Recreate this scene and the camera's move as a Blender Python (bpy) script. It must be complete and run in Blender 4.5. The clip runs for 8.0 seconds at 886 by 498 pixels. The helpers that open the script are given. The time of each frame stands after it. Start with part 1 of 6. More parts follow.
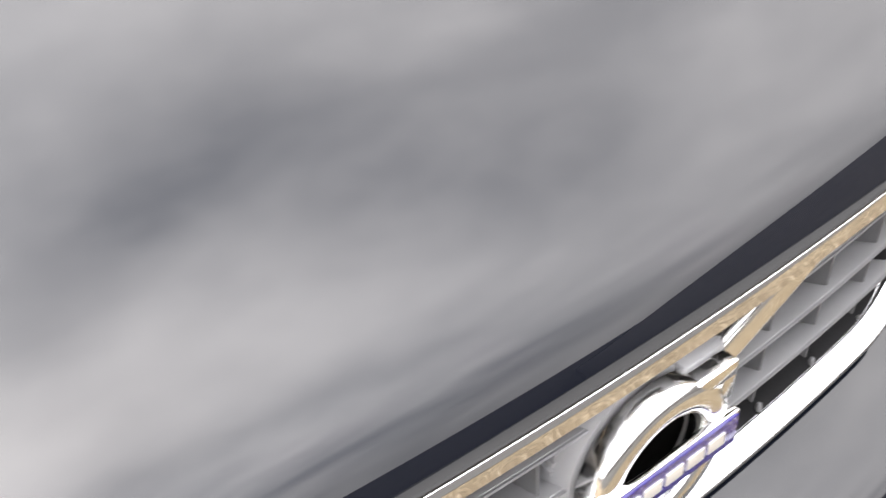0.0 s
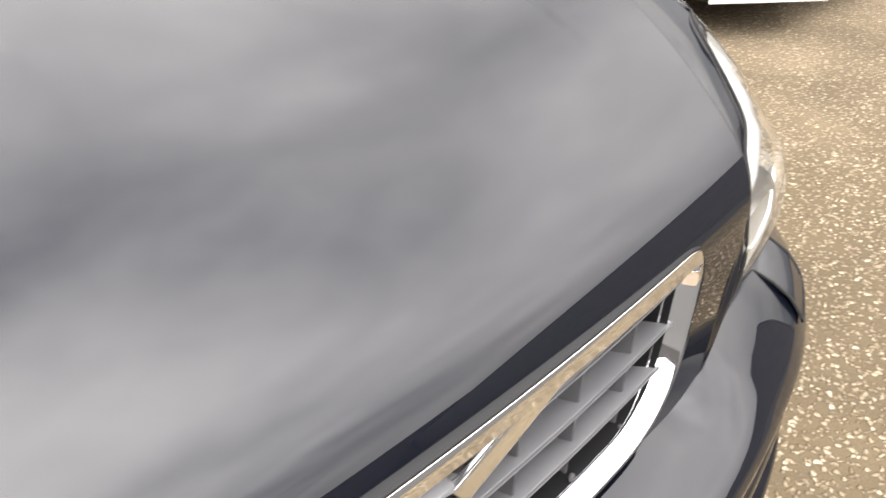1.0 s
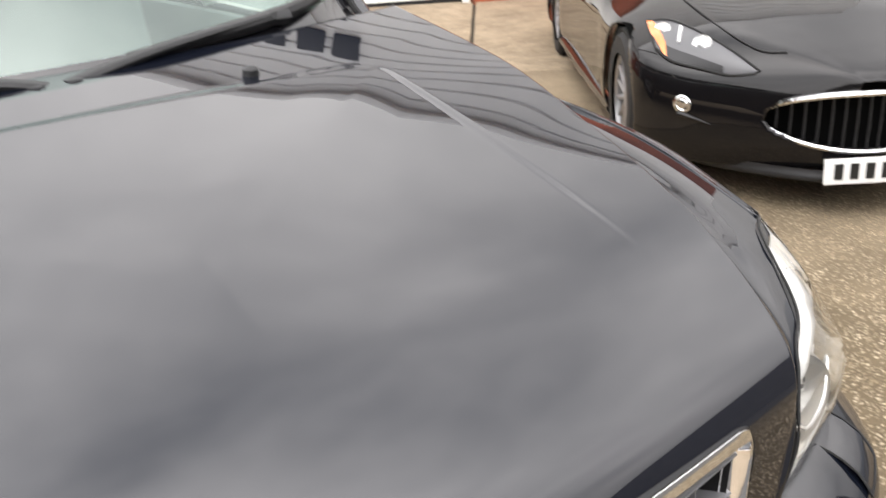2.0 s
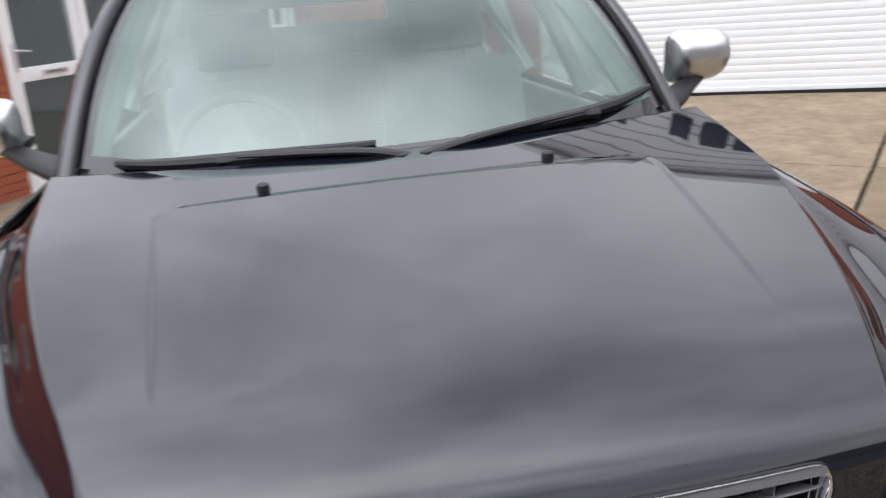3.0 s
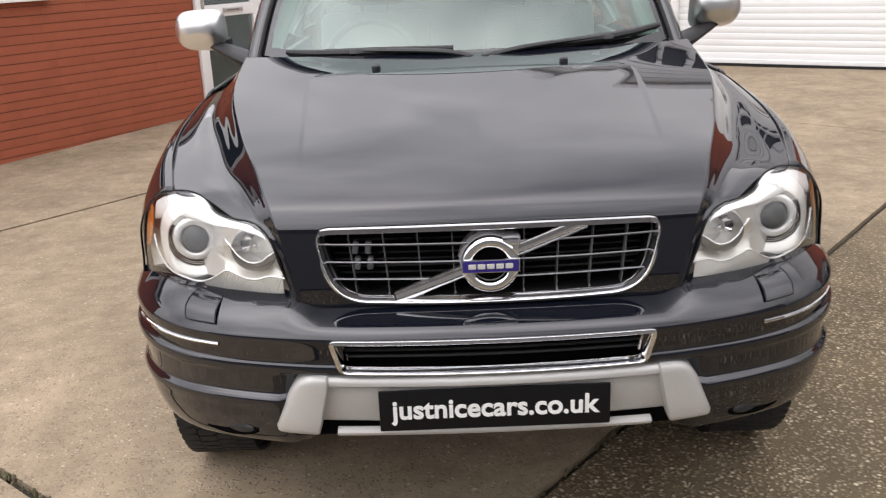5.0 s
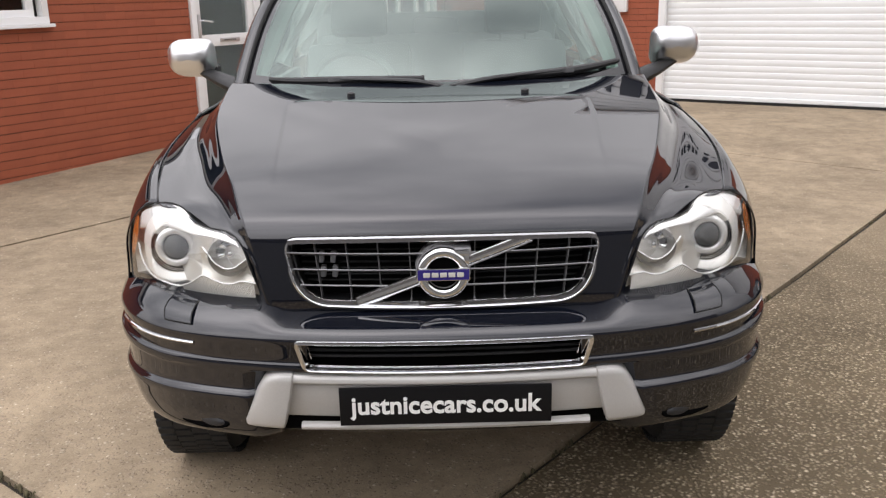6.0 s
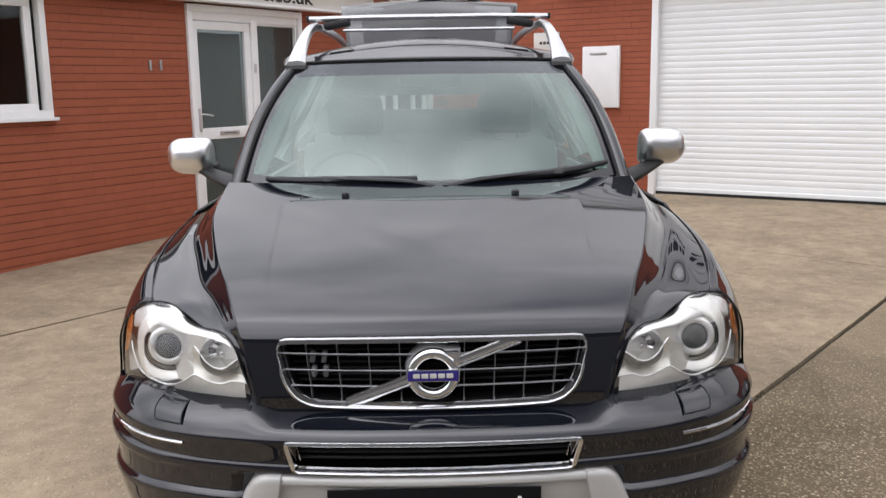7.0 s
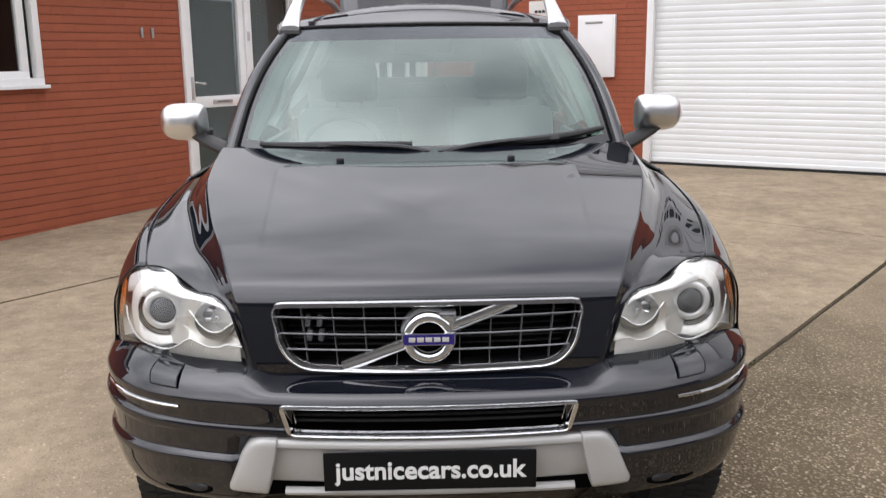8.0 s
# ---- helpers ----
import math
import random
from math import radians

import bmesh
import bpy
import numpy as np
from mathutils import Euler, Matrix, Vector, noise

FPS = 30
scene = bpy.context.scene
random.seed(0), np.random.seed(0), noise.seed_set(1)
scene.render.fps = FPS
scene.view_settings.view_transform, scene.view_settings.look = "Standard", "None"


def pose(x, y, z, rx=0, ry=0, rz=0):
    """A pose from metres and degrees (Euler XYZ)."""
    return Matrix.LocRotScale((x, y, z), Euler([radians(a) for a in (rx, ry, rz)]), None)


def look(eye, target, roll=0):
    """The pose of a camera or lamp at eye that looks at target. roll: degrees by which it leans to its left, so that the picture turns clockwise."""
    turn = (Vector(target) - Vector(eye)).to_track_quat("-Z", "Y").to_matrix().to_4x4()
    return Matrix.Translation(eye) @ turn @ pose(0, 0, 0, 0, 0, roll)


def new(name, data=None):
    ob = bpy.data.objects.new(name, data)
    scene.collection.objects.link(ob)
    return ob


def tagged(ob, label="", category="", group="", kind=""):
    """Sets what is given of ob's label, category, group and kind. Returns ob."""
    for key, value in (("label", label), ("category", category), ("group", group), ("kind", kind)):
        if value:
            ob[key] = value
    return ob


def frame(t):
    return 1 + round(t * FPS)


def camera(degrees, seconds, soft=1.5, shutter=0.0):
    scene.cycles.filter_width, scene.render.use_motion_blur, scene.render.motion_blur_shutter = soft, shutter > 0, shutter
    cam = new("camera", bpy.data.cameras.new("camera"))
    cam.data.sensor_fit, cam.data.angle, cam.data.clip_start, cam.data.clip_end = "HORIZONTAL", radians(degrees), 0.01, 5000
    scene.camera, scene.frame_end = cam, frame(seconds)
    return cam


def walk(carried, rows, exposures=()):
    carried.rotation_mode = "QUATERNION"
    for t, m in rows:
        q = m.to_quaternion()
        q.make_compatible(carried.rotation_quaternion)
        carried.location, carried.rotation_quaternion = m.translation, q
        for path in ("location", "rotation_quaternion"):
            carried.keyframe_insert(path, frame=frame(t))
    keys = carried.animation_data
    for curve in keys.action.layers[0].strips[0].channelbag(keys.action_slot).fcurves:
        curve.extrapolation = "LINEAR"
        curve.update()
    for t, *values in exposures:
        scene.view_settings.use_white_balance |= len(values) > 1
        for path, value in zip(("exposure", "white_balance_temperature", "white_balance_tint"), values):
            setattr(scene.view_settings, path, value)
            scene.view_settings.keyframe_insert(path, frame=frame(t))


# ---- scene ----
# world: x to the right across the parked car, y from its nose to its tail, z up; metres
cam = camera(52.33, 8.0, soft=1.25, shutter=0.3)
PATH = [
    (0.0, look((-0.324, -0.180, 1.359), (0.571, 1.144, 0.156), -4.5)),
    (0.3, look((-0.282, -0.192, 1.365), (0.691, 1.096, 0.185), -3.4)),
    (0.5, look((-0.262, -0.189, 1.355), (0.793, 1.066, 0.208), -1.8)),
    (0.8, look((-0.235, -0.193, 1.372), (0.889, 1.018, 0.244), 0.1)),
    (1.0, look((-0.212, -0.190, 1.377), (0.962, 0.983, 0.258), 0.9)),
    (1.2, look((-0.197, -0.196, 1.376), (1.020, 0.978, 0.307), 1.2)),
    (2.3, pose(-0.3130, -0.4461, 1.5284, 69.751, 3.793, -30.741)),
    (2.5, pose(-0.2977, -0.5370, 1.5368, 70.638, 3.540, -25.559)),
    (3.0, pose(-0.2196, -0.7998, 1.5693, 73.517, 4.559, -10.370)),
    (3.5, pose(-0.1566, -1.1534, 1.5775, 73.230, 3.560, 0.229)),
    (4.0, pose(-0.1501, -1.4337, 1.5272, 72.421, 3.190, 2.113)),
    (4.5, pose(-0.1475, -1.6864, 1.5356, 71.782, 2.821, 1.025)),
    (5.0, pose(-0.0975, -1.8304, 1.5340, 71.988, 2.247, -0.594)),
    (6.5, pose(0.0108, -2.0683, 1.5525, 76.400, 0.971, -0.421)),
    (7.0, pose(0.0121, -2.0597, 1.5807, 79.591, 0.905, -0.680)),
    (7.3, pose(0.0193, -2.0800, 1.5932, 80.685, 0.849, -0.601)),
    (7.5, pose(0.0119, -2.0678, 1.5877, 80.300, 0.932, -0.804)),
    (8.0, pose(0.0075, -2.0534, 1.5596, 77.783, 0.782, -1.044)),
]
walk(cam, PATH, exposures=[(0.0, 0.7, 7450, 13), (0.5, 0.68, 7450, 13), (1.0, 0.7, 7600, 13), (1.2, 0.66, 7600, 13), (2.3, 0.16, 7350, 13), (2.6, 0.04, 7150, 13), (3.0, -0.3, 6850, 14), (3.5, -0.7, 6850, 14),
                           (4.0, -0.33, 7300, 15), (4.5, -0.26, 7300, 15), (5.2, -0.29, 7300, 15), (6.5, -0.48, 7250, 15), (7.0, -0.54, 7050, 14), (7.6, -0.49, 7050, 14), (8.0, -0.44, 7050, 14)])

# ---------------------------------------------------------------- light
SUN_EL, SUN_ROT = radians(84), radians(236)
world = bpy.data.worlds.new("overcast_sky")
scene.world = world
world.use_nodes = True
wn, wl = world.node_tree.nodes, world.node_tree.links
sky = wn.new("ShaderNodeTexSky")
sky.sky_type, sky.sun_disc, sky.sun_elevation, sky.sun_rotation = "NISHITA", False, SUN_EL, SUN_ROT
wtc = wn.new("ShaderNodeTexCoord")
wmap = wn.new("ShaderNodeMapping")
wmap.inputs["Scale"].default_value = (1.0, 1.0, 1.3)
wmap.inputs["Location"].default_value = (4.4, 8.82, 13.073)
wl.new(wtc.outputs["Generated"], wmap.inputs["Vector"])
wcl = wn.new("ShaderNodeTexNoise")
wcl.inputs["Scale"].default_value, wcl.inputs["Detail"].default_value, wcl.inputs["Roughness"].default_value = 1.4, 7.0, 0.5
wcl.inputs["Distortion"].default_value = 0.1
wl.new(wmap.outputs["Vector"], wcl.inputs["Vector"])
wramp = wn.new("ShaderNodeValToRGB")
wramp.color_ramp.elements[0].position, wramp.color_ramp.elements[0].color = 0.3, (4.05, 4.6, 5.45, 1)
wramp.color_ramp.elements[1].position, wramp.color_ramp.elements[1].color = 0.7, (15.9, 17.0, 18.9, 1)
wl.new(wcl.outputs["Fac"], wramp.inputs["Fac"])
wmix = wn.new("ShaderNodeMixRGB")
wmix.inputs["Fac"].default_value = 0.93
wl.new(sky.outputs["Color"], wmix.inputs["Color1"])
wl.new(wramp.outputs["Color"], wmix.inputs["Color2"])
# an overcast dome is brighter overhead than at the horizon
wsep = wn.new("ShaderNodeSeparateXYZ")
wl.new(wtc.outputs["Generated"], wsep.inputs[0])
wdome = wn.new("ShaderNodeMapRange")
wdome.inputs["From Min"].default_value, wdome.inputs["From Max"].default_value = 0.0, 0.9
wdome.inputs["To Min"].default_value, wdome.inputs["To Max"].default_value = 0.27, 1.36
wl.new(wsep.outputs["Z"], wdome.inputs["Value"])
wscale = wn.new("ShaderNodeVectorMath")
wscale.operation = "SCALE"
wl.new(wmix.outputs["Color"], wscale.inputs[0])
wl.new(wdome.outputs[0], wscale.inputs["Scale"])
# and brighter on the side of the hidden sun, behind the car's front
wside = wn.new("ShaderNodeVectorMath")
wside.operation = "DOT_PRODUCT"
wside.inputs[1].default_value = (math.sin(SUN_ROT), math.cos(SUN_ROT), 0.0)
wl.new(wtc.outputs["Generated"], wside.inputs[0])
wglow = wn.new("ShaderNodeMapRange")
wglow.inputs["From Min"].default_value, wglow.inputs["From Max"].default_value = -1.0, 1.0
wglow.inputs["To Min"].default_value, wglow.inputs["To Max"].default_value = 0.72, 1.7
wl.new(wside.outputs["Value"], wglow.inputs["Value"])
wlit = wn.new("ShaderNodeVectorMath")
wlit.operation = "SCALE"
wl.new(wscale.outputs[0], wlit.inputs[0])
wl.new(wglow.outputs[0], wlit.inputs["Scale"])
wl.new(wlit.outputs[0], wn["Background"].inputs["Color"])
wn["Background"].inputs["Strength"].default_value = 0.19

sun = new("sun", bpy.data.lights.new("sun", "SUN"))
sun.data.energy, sun.data.angle, sun.data.color = 0.6, radians(174), (1.0, 0.95, 0.88)
sun.matrix_world = look((9 * math.cos(SUN_EL) * math.sin(SUN_ROT), 9 * math.cos(SUN_EL) * math.cos(SUN_ROT), 9 * math.sin(SUN_EL)), (0, 0, 0))


# ---------------------------------------------------------------- materials
def material(name, color, rough=0.5, metal=0.0, coat=0.0, grain=0.0, scale=40.0, stain=0.0, stain_scale=2.0, bump=0.0,
             bump_scale=120.0, vary=0.0, rough_vary=0.0, spec=0.5, dark=None):
    m = bpy.data.materials.new(name)
    m.use_nodes = True
    n, l = m.node_tree.nodes, m.node_tree.links
    b = n["Principled BSDF"]
    b.inputs["Roughness"].default_value, b.inputs["Metallic"].default_value = rough, metal
    b.inputs["Coat Weight"].default_value, b.inputs["Coat Roughness"].default_value = coat, 0.015
    b.inputs["Specular IOR Level"].default_value = spec
    tc = n.new("ShaderNodeTexCoord")
    col = n.new("ShaderNodeRGB")
    col.outputs[0].default_value = (*color, 1)
    out = col.outputs[0]

    def noise_tex(sc, detail=4.0):
        t = n.new("ShaderNodeTexNoise")
        t.inputs["Scale"].default_value, t.inputs["Detail"].default_value = sc, detail
        l.new(tc.outputs["Object"], t.inputs["Vector"])
        return t

    def blend(fac, amount, other):
        nonlocal out
        r = n.new("ShaderNodeMapRange")
        r.inputs["From Min"].default_value, r.inputs["From Max"].default_value, r.inputs["To Max"].default_value = 0.35, 0.7, amount
        l.new(fac, r.inputs["Value"])
        x = n.new("ShaderNodeMixRGB")
        l.new(r.outputs[0], x.inputs["Fac"])
        l.new(out, x.inputs["Color1"])
        x.inputs["Color2"].default_value = (*other, 1)
        out = x.outputs[0]

    low = dark or tuple(c * 0.45 for c in color)
    if grain:
        blend(noise_tex(scale).outputs["Fac"], grain, low)
    if stain:
        blend(noise_tex(stain_scale, 6.0).outputs["Fac"], stain, low)
    if vary:
        info = n.new("ShaderNodeObjectInfo")
        hsv = n.new("ShaderNodeHueSaturation")
        mr = n.new("ShaderNodeMapRange")
        mr.inputs["To Min"].default_value, mr.inputs["To Max"].default_value = 1 - vary, 1 + vary
        l.new(info.outputs["Random"], mr.inputs["Value"])
        l.new(mr.outputs[0], hsv.inputs["Value"])
        l.new(out, hsv.inputs["Color"])
        out = hsv.outputs[0]
    l.new(out, b.inputs["Base Color"])
    if rough_vary:
        t = noise_tex(stain_scale * 3, 5.0)
        mr = n.new("ShaderNodeMapRange")
        mr.inputs["To Min"].default_value, mr.inputs["To Max"].default_value = max(0.0, rough - rough_vary), min(1.0, rough + rough_vary)
        l.new(t.outputs["Fac"], mr.inputs["Value"])
        l.new(mr.outputs[0], b.inputs["Roughness"])
    if bump:
        t = noise_tex(bump_scale, 5.0)
        bp = n.new("ShaderNodeBump")
        bp.inputs["Strength"].default_value, bp.inputs["Distance"].default_value = bump, 0.01
        l.new(t.outputs["Fac"], bp.inputs["Height"])
        l.new(bp.outputs[0], b.inputs["Normal"])
    return m


def glass_material(name, color, rough=0.0, ior=1.45):
    # clear thin pane: what is behind shows through, sky and houses mirror in it
    m = bpy.data.materials.new(name)
    m.use_nodes = True
    n, l = m.node_tree.nodes, m.node_tree.links
    n.remove(n["Principled BSDF"])
    tr, gl, mx = n.new("ShaderNodeBsdfTransparent"), n.new("ShaderNodeBsdfGlossy"), n.new("ShaderNodeMixShader")
    tr.inputs["Color"].default_value = (*color, 1)
    gl.inputs["Roughness"].default_value = rough
    gl.inputs["Color"].default_value = (*(0.45 + 0.55 * c / max(color) for c in color), 1)
    # gloss grows towards grazing angles, alike on both sides of the pane
    lw = n.new("ShaderNodeLayerWeight")
    lw.inputs["Blend"].default_value = 0.5
    power = n.new("ShaderNodeMath")
    power.operation = "POWER"
    power.inputs[1].default_value = 5.0
    l.new(lw.outputs["Facing"], power.inputs[0])
    gloss = n.new("ShaderNodeMapRange")
    gloss.inputs["To Min"].default_value = ((ior - 1) / (ior + 1)) ** 2
    l.new(power.outputs[0], gloss.inputs["Value"])
    l.new(gloss.outputs[0], mx.inputs[0])
    l.new(tr.outputs[0], mx.inputs[1])
    l.new(gl.outputs[0], mx.inputs[2])
    l.new(mx.outputs[0], n["Material Output"].inputs["Surface"])
    return m


def aggregate_material(name, base, pebble_a, pebble_b, scale, amount, relief=0.7, worn=0.0, skin=None):
    # worn concrete with stones showing in it
    m = material(name, base, rough=0.9, spec=0.25)
    n, l = m.node_tree.nodes, m.node_tree.links
    b = n["Principled BSDF"]
    tc = n.new("ShaderNodeTexCoord")
    vo = n.new("ShaderNodeTexVoronoi")
    vo.inputs["Scale"].default_value = scale
    # uneven stones of mixed size
    warp = n.new("ShaderNodeTexNoise")
    warp.inputs["Scale"].default_value, warp.inputs["Detail"].default_value = scale * 0.5, 3.0
    l.new(tc.outputs["Object"], warp.inputs["Vector"])
    bend = n.new("ShaderNodeMixRGB")
    bend.blend_type = "LINEAR_LIGHT"
    bend.inputs["Fac"].default_value = 0.9 / scale
    l.new(tc.outputs["Object"], bend.inputs["Color1"])
    l.new(warp.outputs["Color"], bend.inputs["Color2"])
    l.new(bend.outputs[0], vo.inputs["Vector"])
    bw = n.new("ShaderNodeSeparateColor")
    l.new(vo.outputs["Color"], bw.inputs[0])
    stones = n.new("ShaderNodeValToRGB")
    stones.color_ramp.elements[0].color, stones.color_ramp.elements[1].color = (*pebble_a, 1), (*pebble_b, 1)
    mid = stones.color_ramp.elements.new(0.78)
    mid.color = tuple((p * 0.6 + q * 0.4) * 0.9 for p, q in zip(pebble_a, pebble_b)) + (1,)
    l.new(bw.outputs[0], stones.inputs[0])
    edge = n.new("ShaderNodeMapRange")
    edge.inputs["From Min"].default_value, edge.inputs["From Max"].default_value = 0.55, 0.25
    l.new(vo.outputs["Distance"], edge.inputs["Value"])
    gate = n.new("ShaderNodeMath")
    gate.operation = "LESS_THAN"
    gate.inputs[1].default_value = amount
    l.new(bw.outputs[1], gate.inputs[0])
    fac = n.new("ShaderNodeMath")
    fac.operation = "MULTIPLY"
    l.new(edge.outputs[0], fac.inputs[0])
    l.new(gate.outputs[0], fac.inputs[1])
    big = n.new("ShaderNodeTexNoise")
    big.inputs["Scale"].default_value, big.inputs["Detail"].default_value, big.inputs["Roughness"].default_value = 1.3, 12.0, 0.68
    l.new(tc.outputs["Object"], big.inputs["Vector"])
    bigr = n.new("ShaderNodeMapRange")
    bigr.inputs["From Min"].default_value, bigr.inputs["From Max"].default_value = 0.3, 0.7
    bigr.inputs["To Min"].default_value, bigr.inputs["To Max"].default_value = 0.7, 1.2
    l.new(big.outputs["Fac"], bigr.inputs["Value"])
    fine = n.new("ShaderNodeTexNoise")
    fine.inputs["Scale"].default_value, fine.inputs["Detail"].default_value = 160.0, 3.0
    l.new(tc.outputs["Object"], fine.inputs["Vector"])
    finer = n.new("ShaderNodeMapRange")
    finer.inputs["To Min"].default_value, finer.inputs["To Max"].default_value = 0.7, 1.3
    l.new(fine.outputs["Fac"], finer.inputs["Value"])
    # patches a hand wide where the skin has worn off
    patch = n.new("ShaderNodeTexNoise")
    patch.inputs["Scale"].default_value, patch.inputs["Detail"].default_value, patch.inputs["Roughness"].default_value = 7.0, 10.0, 0.75
    l.new(tc.outputs["Object"], patch.inputs["Vector"])
    patchr = n.new("ShaderNodeMapRange")
    patchr.inputs["From Min"].default_value, patchr.inputs["From Max"].default_value = 0.38, 0.62
    patchr.inputs["To Min"].default_value, patchr.inputs["To Max"].default_value = 1 - worn, 1 + worn * 0.6
    l.new(patch.outputs["Fac"], patchr.inputs["Value"])
    worn_mul = n.new("ShaderNodeMath")
    worn_mul.operation = "MULTIPLY"
    l.new(bigr.outputs[0], worn_mul.inputs[0])
    l.new(patchr.outputs[0], worn_mul.inputs[1])
    mul = n.new("ShaderNodeMath")
    mul.operation = "MULTIPLY"
    l.new(worn_mul.outputs[0], mul.inputs[0])
    l.new(finer.outputs[0], mul.inputs[1])
    mx = n.new("ShaderNodeMixRGB")
    l.new(fac.outputs[0], mx.inputs[0])
    mx.inputs[1].default_value = (*base, 1)
    l.new(stones.outputs[0], mx.inputs[2])
    if skin:
        # away from the road the cement skin is still whole and hides the stones
        along = n.new("ShaderNodeVectorMath")
        along.operation = "DOT_PRODUCT"
        along.inputs[1].default_value = (0.6386, 0.7695, 0)
        l.new(tc.outputs["Object"], along.inputs[0])
        ragged = n.new("ShaderNodeMath")
        ragged.operation = "MULTIPLY_ADD"
        ragged.inputs[1].default_value = 3.0
        l.new(big.outputs["Fac"], ragged.inputs[0])
        l.new(along.outputs["Value"], ragged.inputs[2])
        cover = n.new("ShaderNodeMapRange")
        cover.inputs["From Min"].default_value, cover.inputs["From Max"].default_value, cover.inputs["To Max"].default_value = 3.6, 6.6, 0.85
        l.new(ragged.outputs[0], cover.inputs["Value"])
        whole = n.new("ShaderNodeMixRGB")
        l.new(cover.outputs[0], whole.inputs[0])
        l.new(mx.outputs[0], whole.inputs[1])
        whole.inputs[2].default_value = (*skin, 1)
        mx = whole
    sc = n.new("ShaderNodeVectorMath")
    sc.operation = "SCALE"
    l.new(mx.outputs[0], sc.inputs[0])
    l.new(mul.outputs[0], sc.inputs["Scale"])
    l.new(sc.outputs[0], b.inputs["Base Color"])
    bp = n.new("ShaderNodeBump")
    bp.inputs["Strength"].default_value, bp.inputs["Distance"].default_value = relief, 0.008
    l.new(fac.outputs[0], bp.inputs["Height"])
    l.new(bp.outputs[0], b.inputs["Normal"])
    return m


PAINT = material("dark_grey_metallic_paint", (0.0042, 0.0054, 0.0095), rough=0.45, coat=1.0, spec=0.0)
BLACK_PAINT = material("black_gloss_paint", (0.006, 0.0055, 0.006), rough=0.45, coat=1.0, spec=0.0)
BLACK_PAINT.node_tree.nodes["Principled BSDF"].inputs["Coat IOR"].default_value = 1.45
PAINT.node_tree.nodes["Principled BSDF"].inputs["Coat IOR"].default_value = 1.72
CHROME = material("polished_chrome", (0.82, 0.82, 0.83), rough=0.04, metal=1.0)
WHEEL_GREY = material("grey_alloy", (0.4, 0.4, 0.41), rough=0.38, metal=0.8)
SATIN = material("satin_silver_metal", (0.62, 0.62, 0.63), rough=0.28, metal=1.0)
BRIGHT = material("bright_satin_chrome", (0.88, 0.88, 0.88), rough=0.2, metal=1.0)
SKID = material("painted_silver_skid_plate", (0.5, 0.49, 0.47), rough=0.38, metal=0.25, grain=0.12, scale=300)
SLAT = material("grey_grille_plastic", (0.33, 0.33, 0.34), rough=0.5, metal=0.2, stain=0.25, stain_scale=20)
RIB = material("dark_grey_plastic", (0.13, 0.13, 0.135), rough=0.5, stain=0.25, stain_scale=20)
BLACK = material("black_plastic", (0.012, 0.012, 0.013), rough=0.5, stain=0.3, stain_scale=12, bump=0.05, bump_scale=400)
SLAT_LIP = material("grey_metal_slat_edge", (0.28, 0.28, 0.29), rough=0.35, metal=0.6)
SEAL = material("dark_rubber_seal", (0.008, 0.008, 0.008), rough=0.75)
# glossless black: the shade of hollows and gaps painted as a colour
MATT = material("shade_black", (0.004, 0.004, 0.004), rough=1.0, spec=0.0)
TYRE = material("tyre_rubber", (0.015, 0.015, 0.015), rough=0.8, stain=0.4, stain_scale=9, dark=(0.032, 0.029, 0.026))
LENS = glass_material("clear_lamp_cover", (0.97, 0.97, 0.96), 0.0, 1.7)
SCREEN = glass_material("green_tinted_windscreen", (0.37, 0.48, 0.44), 0.0, 2.2)
SHADE = glass_material("dark_sunshade_band", (0.1, 0.11, 0.12), 0.0, 1.7)
GATE_GLASS = material("dark_tailgate_glass", (0.012, 0.012, 0.014), rough=0.1, spec=0.4)
FRIT = material("black_glass_border", (0.01, 0.01, 0.012), rough=0.05, coat=0.5)
PANE = glass_material("window_pane", (0.72, 0.76, 0.76), 0.0, 1.5)
BOWL = material("satin_metal_bowl", (0.84, 0.83, 0.8), rough=0.3, metal=0.35)
GREY_BOWL = material("grey_metal_bowl", (0.38, 0.37, 0.35), rough=0.35, metal=0.6)
TROUGH = material("pale_metal_trough", (0.78, 0.76, 0.71), rough=0.4, metal=0.5)
HOUSING = material("silver_lamp_housing", (0.86, 0.86, 0.85), rough=0.2, metal=0.4)
LAMP_GREY = material("grey_lamp_housing", (0.66, 0.65, 0.62), rough=0.3, metal=0.4)
BRIGHT = material("bright_reflector", (0.9, 0.9, 0.89), rough=0.12, metal=1.0)
RIBBED = material("ribbed_reflector", (0.85, 0.84, 0.81), rough=0.25, metal=0.3)
DIM_LAMP = material("smoked_lamp_bowl", (0.1, 0.1, 0.105), rough=0.35, metal=0.1)
FOG = material("dim_fog_lamp", (0.015, 0.015, 0.016), rough=0.5)
AMBER = material("amber_reflector", (0.72, 0.2, 0.03), rough=0.2, coat=1.0)
BULB = material("dark_projector_lens", (0.02, 0.021, 0.022), rough=0.22, coat=0.0)
BLUE = material("dark_blue_enamel", (0.022, 0.014, 0.16), rough=0.2, coat=1.0)
WHITE = material("white_upvc", (0.9, 0.9, 0.9), rough=0.35, stain=0.12, stain_scale=5, dark=(0.6, 0.59, 0.56))
SHUTTER = material("white_painted_shutter", (0.87, 0.885, 0.88), rough=0.38, stain=0.12, stain_scale=1.5, dark=(0.62, 0.6, 0.6))
